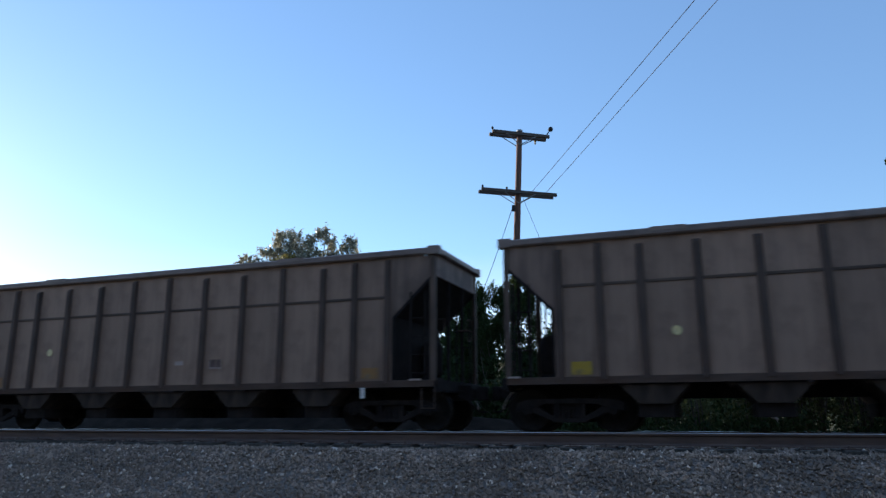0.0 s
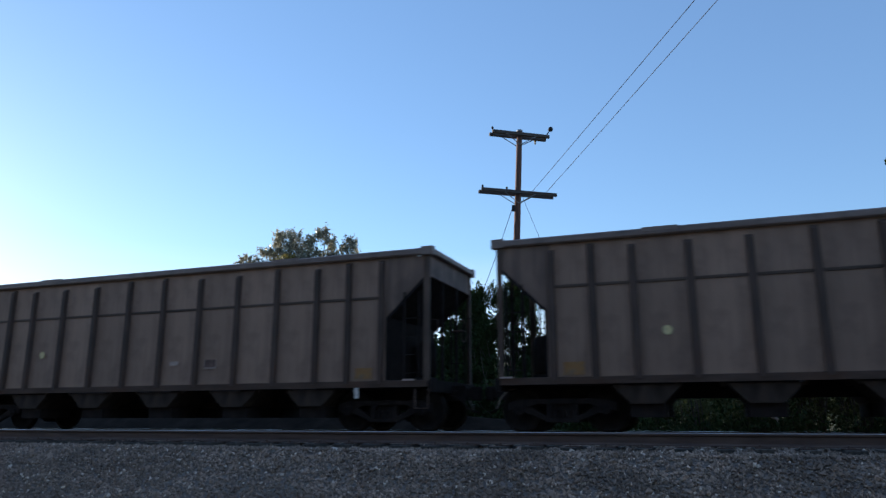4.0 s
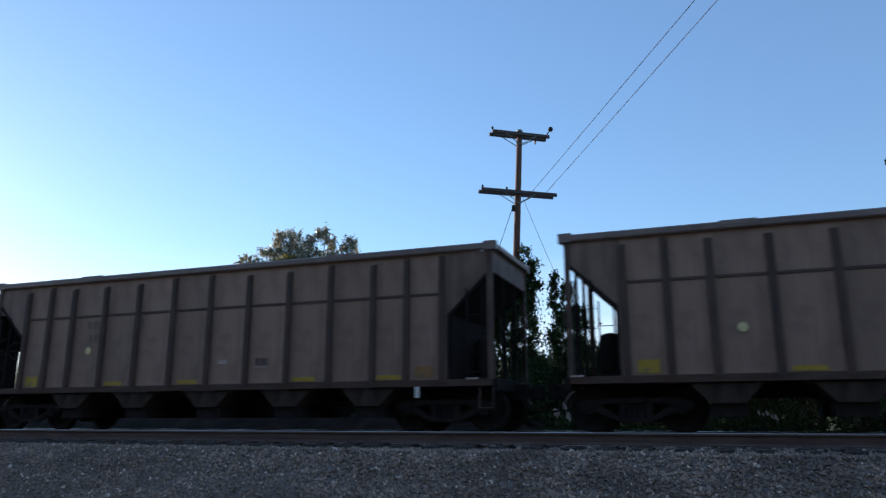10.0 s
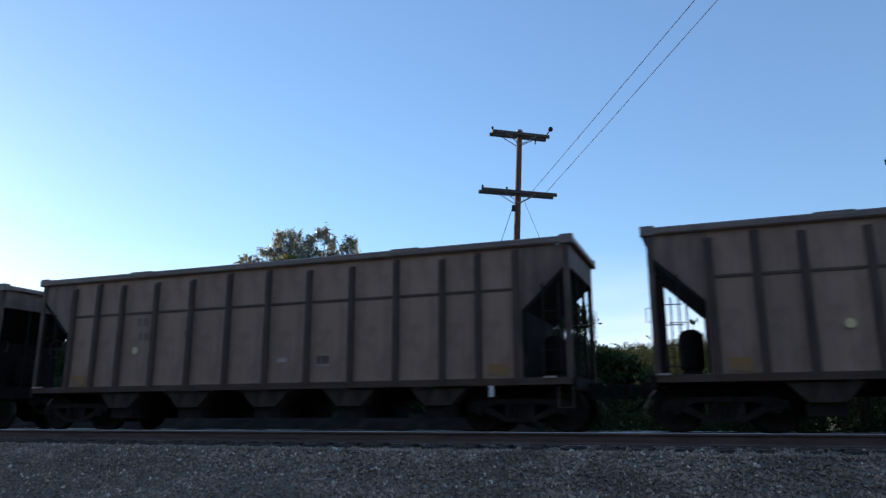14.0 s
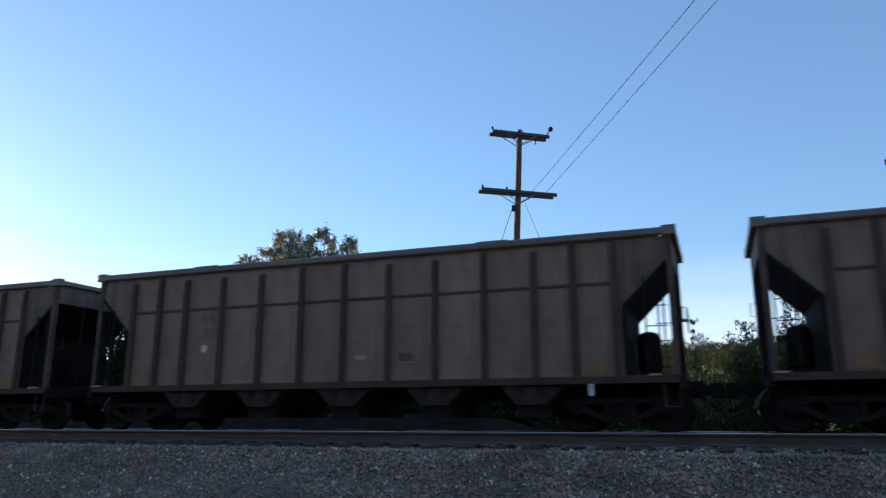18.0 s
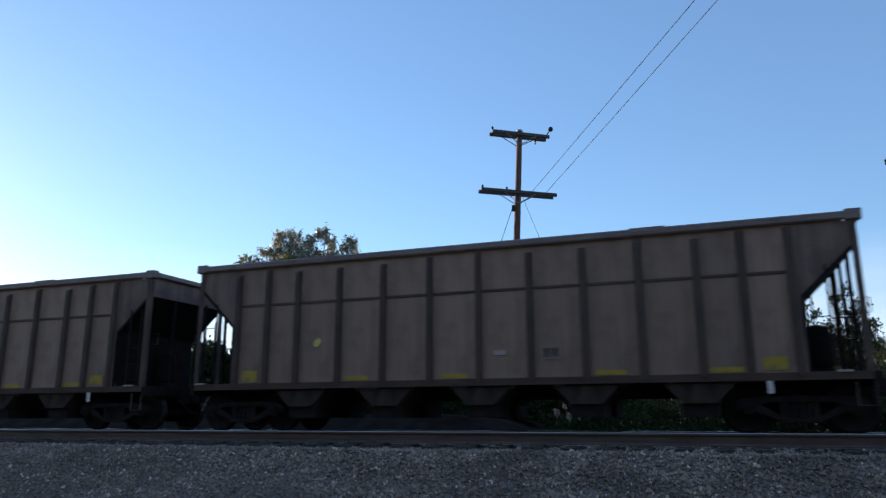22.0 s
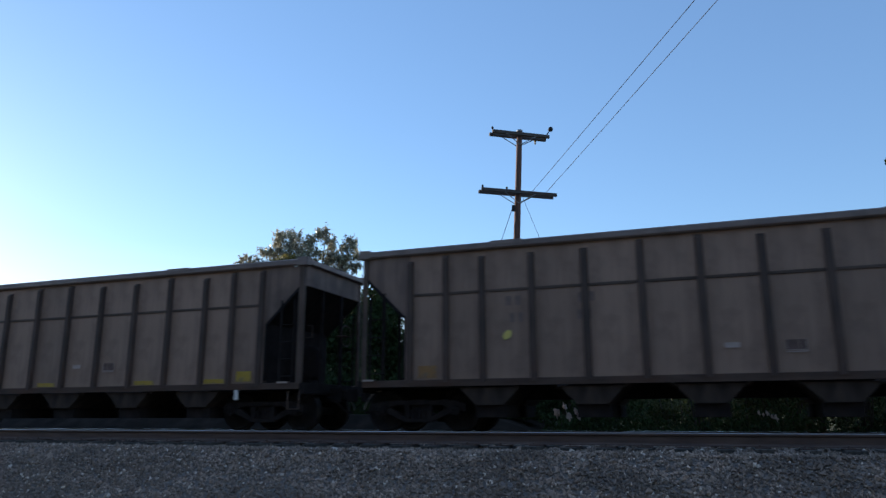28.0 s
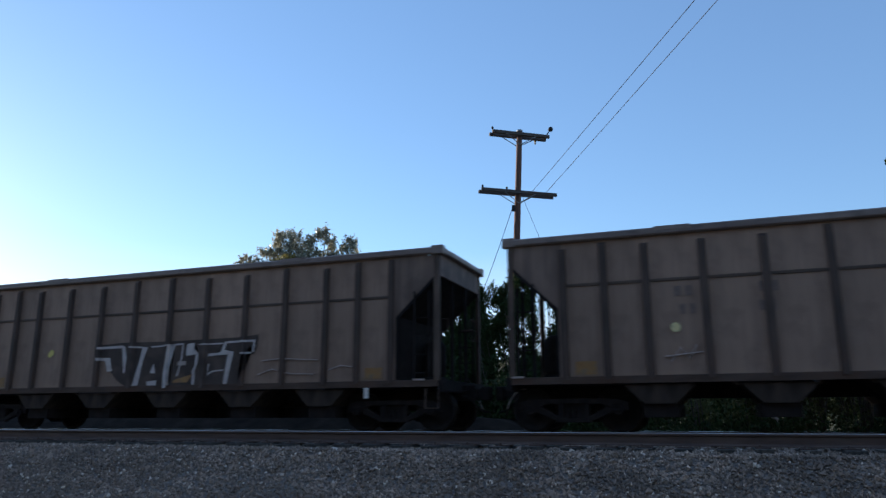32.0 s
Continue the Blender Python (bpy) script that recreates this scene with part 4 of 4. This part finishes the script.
# round-topped tree behind the train
plant("tree", (-22.0, 20.0, -0.8), [(-1.35, 0, 9.85, 1.0, 1.1, 1.45, 64, 4000, 0.15), (0.75, 0.2, 9.85, 0.75, 0.9, 1.35, 46, 2900, 0.14), (2.8, 0, 9.3, 0.6, 0.8, 1.05, 32, 2000, 0.13),
      (-4.2, 0, 9.55, 0.6, 0.6, 0.28, 12, 420, 0.10), (-2.8, 0, 9.35, 0.5, 0.7, 0.9, 20, 900, 0.13), (0, 0, 8.9, 2.6, 1.4, 0.8, 50, 4200, 0.22), (0, 0, 6.4, 3.4, 2.4, 2.6, 60, 6000, 0.40), (0, 0, 3.4, 3.2, 2.2, 2.2, 40, 4000, 0.42)], 0.125, LEAF_TREE, 11, "leafy olive-green tree with an uneven round crown", "tree", 0.16, stems=40, shoots=0.5)
# extra tree added to show the sunlit lower part of the crown
plant("tree", (-22.4, 18.4, -0.8), [(0, 0, 8.75, 0.95, 0.6, 0.5, 30, 3200, 0.13), (0, 0, 7.2, 1.3, 0.9, 1.1, 36, 3200, 0.22), (0, 0, 4.6, 1.4, 1.0, 1.6, 30, 2600, 0.3)], 0.10, LEAF_SUNLIT, 17, "smaller added tree, its leaves coloured yellow-olive as if sunlit", "tree", 0.10, stems=18, shoots=0.2)
# climber-covered thicket round the pole
plant("vine_thicket", (-6.7, 9.2, -0.8), [(0.42, 0.1, 5.2, 0.46, 0.45, 1.15, 44, 4800, 0.11), (-0.35, 0.3, 3.9, 0.45, 0.4, 1.3, 34, 3600, 0.14), (0.40, 0.1, 3.2, 0.52, 0.5, 1.5, 40, 4600, 0.14), (0.3, 0.2, 1.4, 0.9, 0.7, 1.5, 30, 4200, 0.22),
      (-1.0, 0.3, 4.1, 0.75, 0.5, 1.1, 36, 3000, 0.14), (-2.1, 0.3, 4.1, 0.6, 0.5, 1.15, 34, 2600, 0.14), (-1.5, 0.3, 2.6, 1.2, 0.6, 1.1, 36, 3800, 0.2), (-1.2, 0.2, 1.2, 1.4, 0.7, 1.3, 30, 3800, 0.24)],
      0.095, LEAF_BUSH, 21, "dark green climbing vines smothering the foot of the pole", "shrub", stems=30, shoots=0.3)
plant("shrub", (-4.5, 8.8, -0.8), [(-0.62, 0, 4.45, 0.12, 0.3, 0.85, 14, 700, 0.09), (-0.2, 0, 4.15, 0.26, 0.35, 0.7, 18, 1300, 0.11), (0.18, 0, 3.4, 0.3, 0.4, 0.75, 22, 1700, 0.13), (-0.35, 0, 2.9, 0.40, 0.5, 0.9, 26, 3200, 0.16), (0.3, 0, 2.0, 0.6, 0.6, 0.95, 26, 3000, 0.18), (0, 0, 0.6, 1.5, 0.8, 1.1, 26, 4400, 0.26), (-1.0, -0.3, 1.4, 0.65, 0.6, 0.95, 30, 4600, 0.2)],
      0.095, LEAF_BUSH, 31, "tall dark green shrub beside the track", "shrub", stems=34, shoots=0.32)
plant("shrub", (-2.9, 8.8, -0.8), [(-0.2, 0, 1.9, 0.75, 0.5, 0.7, 26, 2800, 0.16), (0.3, 0, 1.2, 1.0, 0.6, 1.0, 26, 3200, 0.22), (0, 0, 0.2, 1.2, 0.7, 0.9, 20, 2200, 0.24)],
      0.10, LEAF_BUSH, 36, "low dark green shrub beside the track", "shrub", stems=20, shoots=0.25)
for _i, (_x, _y, _z, _w, _s) in enumerate([(0.95, 5.4, 2.8, 0.42, 41), (2.2, 5.2, 3.3, 0.5, 42), (3.45, 5.3, 3.55, 0.6, 43), (-1.2, 6.5, 1.3, 0.7, 44)]):
    plant("shrub", (_x, _y, -0.8), [(0, 0, _z - 0.3, _w, 0.4, 0.4, 11, 240, 0.09), (0, 0, _z - 1.0, _w * 1.1, 0.5, 0.4, 16, 800, 0.13), (0, 0, _z - 1.6, _w * 1.3, 0.6, 0.6, 26, 3200, 0.19), (0, 0, 0.4, _w * 1.7, 0.7, 1.1, 26, 3800, 0.26)],
          0.072, LEAF_MID, _s, "loose dull green shrub with feathery top shoots", "shrub", group="shrubs behind the track", stems=30, shoots=0.3)
plant("sapling", (-0.48, 5.6, -0.8), [(0, 0, 2.75, 0.05, 0.05, 0.35, 5, 110, 0.05), (0, 0, 1.9, 0.10, 0.10, 0.6, 6, 160, 0.08)], 0.08, LEAF_MID, 47, "thin upright sapling in the weeds", "sapling", stems=4)
# taller scrub between the tree and the pole, and hedge bands
for _i, (_x, _y, _top, _w, _s, _mt) in enumerate([(-31, 13, 5.4, 2.6, 51, LEAF_BUSH), (-27.6, 12.5, 4.8, 2.2, 64, LEAF_BUSH), (-24.4, 12.5, 3.7, 2.2, 52, LEAF_BUSH), (-22.8, 12.2, 3.7, 1.5, 65, LEAF_BUSH), (-21.2, 12, 3.65, 2.0, 53, LEAF_BUSH), (-19.2, 12.2, 4.2, 1.2, 66, LEAF_BUSH), (-18.0, 13, 5.4, 1.9, 62, LEAF_BUSH), (-15.6, 13, 6.1, 1.6, 54, LEAF_BUSH), (-13.5, 12.3, 6.5, 0.7, 55, LEAF_BUSH), (-11.7, 12.3, 3.9, 1.0, 63, LEAF_BUSH), (-9.3, 11.5, 5.5, 1.1, 56, LEAF_BUSH),
                                                  (-8.0, 30, 2.7, 2.4, 57, LEAF_LIT), (-4.4, 33, 3.0, 2.6, 58, LEAF_LIT), (-0.6, 31, 3.1, 2.4, 59, LEAF_LIT), (3.2, 29, 3.2, 2.6, 60, LEAF_LIT), (7, 27, 3.4, 2.6, 61, LEAF_LIT)]):
    plant("bush", (_x, _y, -0.8), [(0, 0, _top * 0.62, _w * 0.8, 1.0, _top * 0.36, 34, int(1000 * _top), 0.26), (0, 0, _top * 0.38, _w * 0.9, 0.9, _top * 0.36, 40, int(1100 * _top), 0.34), (0, 0, _top * 0.2, _w, 1.1, _top * 0.3, 26, 3000, 0.32)], 0.185, _mt, _s,
          "rounded dark green bush on rough ground" if _mt is LEAF_BUSH else "mid-green bush in evening sun", "bush", group="bushes behind the track", stems=14)
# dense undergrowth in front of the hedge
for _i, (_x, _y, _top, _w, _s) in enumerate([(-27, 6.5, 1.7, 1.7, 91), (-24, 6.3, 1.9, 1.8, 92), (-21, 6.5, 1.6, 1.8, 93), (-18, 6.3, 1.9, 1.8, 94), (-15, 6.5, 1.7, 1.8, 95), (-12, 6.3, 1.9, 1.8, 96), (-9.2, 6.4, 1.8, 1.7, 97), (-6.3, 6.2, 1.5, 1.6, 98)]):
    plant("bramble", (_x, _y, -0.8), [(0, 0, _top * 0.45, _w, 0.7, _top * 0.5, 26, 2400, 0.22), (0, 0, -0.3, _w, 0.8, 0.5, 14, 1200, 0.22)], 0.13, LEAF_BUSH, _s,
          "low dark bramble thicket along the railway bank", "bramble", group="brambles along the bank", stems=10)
# weeds on the far shoulder
_rg2 = np.random.default_rng(71)
_w = np.stack([_rg2.uniform(-4.6, 8, 24000), _rg2.uniform(3.4, 6.0, 24000), np.zeros(24000)], 1)
_w[:, 2] = -0.6 + _rg2.gamma(2.0, 0.18, 24000) * (0.8 + 0.7 * (np.sin(_w[:, 0] * 1.7) > -0.2))
tagged(leaf_mesh("weeds", _w, 0.10, LEAF_BUSH, 72, droop=-1.2), "rank green weeds along the far shoulder", "weeds", kind="stuff")
# litter caught in the weeds
for _x, _z, _scraps in ((-3.70, 0.36, [(-0.27, 0.05, 0.11), (-0.06, 0.20, 0.07), (0.04, -0.04, 0.09), (0.24, 0.08, 0.08), (0.30, -0.06, 0.06)]), (1.05, 0.30, [(-0.16, 0.10, 0.044), (-0.07, 0.05, 0.032), (0.02, 0.08, 0.048), (0.12, 0.0, 0.040), (0.20, -0.02, 0.058)])):
    _bm = bmesh.new()
    for _dx, _dz, _s in _scraps:
        for _vv in bmesh.ops.create_icosphere(_bm, subdivisions=3, radius=_s)["verts"]:
            _q = _vv.co * (0.8 + 1.3 * noise.noise(_vv.co * (1.9 / _s) + Vector((_x + 7 * _dx, 0, 0))))
            _vv.co = Vector((_dx + _q.x * 0.7 - _q.z * 0.3, _q.y * 0.4, _dz + _q.z * 1.15))
    _o = part("plastic_litter", _bm, WHITE)
    _o.location = (_x, 2.95, _z)
    tagged(_o, "torn white plastic scraps caught in the weeds", "litter")
# woods on the far hillside
_rg3 = np.random.default_rng(81)
_k, _per = 700, 420
_tx = np.concatenate([_rg3.uniform(-420, 190, _k // 4), _rg3.uniform(-62, 45, _k - _k // 4)])
_ty = _rg3.uniform(150, 332, _k)
_tr, _th = _rg3.uniform(2.0, 4.2, _k), _rg3.gamma(11.0, 0.5, _k)
_u = _rg3.normal(0, 1, (_k, _per, 3))
_u /= np.linalg.norm(_u, axis=2, keepdims=True)
_u *= _rg3.uniform(0.6, 1.05, (_k, _per, 1))
_wp = np.stack([_tx[:, None] + _u[..., 0] * _tr[:, None], _ty[:, None] + _u[..., 1] * _tr[:, None],
                np.interp(_ty, [140, 330, 340], [1.0, 27.5, 27.7])[:, None] + _th[:, None] * (0.52 + 0.52 * _u[..., 2])], 2).reshape(-1, 3)
tagged(leaf_mesh("distant_woods", _wp, 0.48, LEAF_FAR, 82, droop=0.0), "hazy olive woods on a low hillside", "woods", kind="stuff")


# tree beside the line, of which one twig hangs into the open sky
plant("tree", (9.4, 6.0, -0.6), [(0, 0, 8.4, 2.6, 2.4, 2.6, 40, 4200, 0.3), (0, 0, 5.4, 2.2, 2.0, 2.0, 26, 2400, 0.3), (-4.42, 0, 7.24, 0.03, 0.03, 0.10, 3, 12, 0.04)], 0.15, LEAF_BUSH, 401, "dark green roadside tree with one long overhanging twig", "tree", 0.16, stems=20)
# tall trees added far off, out of view, to keep the low sun off the cars
for _i in range(9):
    plant("tree", (-87 - 5.5 * _i, 40 + 2.0 * (_i % 2), -0.6), [(0, 0, 20.0, 3.6, 3.4, 9.0, 60, 1700, 0.9), (0, 0, 8.0, 3.2, 3.0, 6.5, 40, 1000, 0.9)], 0.8, LEAF_BUSH, 300 + 2 * _i,
          "tall slender tree added out of view to block the low sun", "tree", 0.3, "far windbreak of tall trees", 16)
# unseen belt of trees added behind the camera, dimming sky light on train and ballast
for _i in range(13):
    _x = -54 + 9.0 * _i
    plant("tree", (_x, -33 - 2.5 * (_i % 3), -0.85), [(0, 0, 10.0 + (_i * 7) % 4, 4.6, 3.0, 5.6, 60, 1700, 0.9), (0, 0, 4.2, 4.8, 2.6, 3.8, 40, 1100, 0.9)], 0.75, LEAF_BUSH, 200 + 2 * _i,
          "tall dark leafy tree added behind the camera to cut sky light", "tree", 0.28, "belt of roadside trees", 16)


# ---- what moves: the train runs along the track ----
# distance run by the train, in metres
RUN = [(0, 0.00), (0.5, 8.19), (1, 16.21), (1.5, 24.40), (2, 32.44), (2.5, 40.66), (3, 48.63), (3.5, 56.80), (5.5, 88.94), (6, 96.91), (6.5, 104.98), (7, 112.99), (7.5, 120.98), (8, 128.94), (8.5, 136.86), (9, 144.83), (9.5, 152.76), (10, 160.69), (10.5, 168.60), (11, 176.50), (11.5, 184.45), (12, 192.37), (12.5, 200.27), (13, 208.09), (13.5, 215.93), (15.5, 247.47), (16, 255.25), (16.5, 263.04), (17, 270.92), (18, 286.56), (18.5, 294.44), (19, 302.11), (19.2, 305.21), (19.5, 309.73), (20, 317.65), (20.2, 320.19), (20.3, 321.72), (20.4, 323.24), (20.5, 324.76), (20.6, 326.42), (21, 332.63), (21.2, 335.59), (21.5, 340.31), (22, 348.10), (22.5, 355.82), (23, 363.48), (23.5, 371.10), (24, 379.05), (24.5, 386.71), (26.5, 417.62), (27, 425.30), (28, 440.74), (29, 456.22), (29.5, 463.85), (30, 471.51), (30.5, 479.22), (31, 486.80), (31.5, 494.43), (32, 502.11)]
JOINT = -4.875   # first coupling at the start


def run_at(t):
    for (ta, a), (tb, b) in zip(RUN, RUN[1:]):
        if t <= tb:
            return a + (b - a) * (t - ta) / (tb - ta)
    return RUN[-1][1]


def motions():
    for k, car in CARS.items():
        x0 = JOINT + PITCH * (k + 0.5)
        walk(car, [(t, pose(x0 - s, 0, 0)) for t, s in RUN])
        # the wheels roll while the car goes by
        seen = [i for i in range(0, 961) if -34 < x0 - run_at(i / 30) < 16]
        if not seen:
            continue
        for o in car.children_recursive:
            if o.name.split(".")[0] != "wheelset":
                continue
            at = o.matrix_basis.translation.copy()
            rows = []
            for i in seen:
                a = -math.degrees((run_at(i / 30) - run_at(seen[0] / 30)) / 0.4572)
                rows.append((i / 30, pose(at.x, at.y, at.z, 0, a, 0)))
            if seen[0] > 0:
                rows.insert(0, (0.0, rows[0][1]))
            if seen[-1] < 960:
                rows.append((32.0, rows[-1][1]))
            walk(o, rows)


motions()
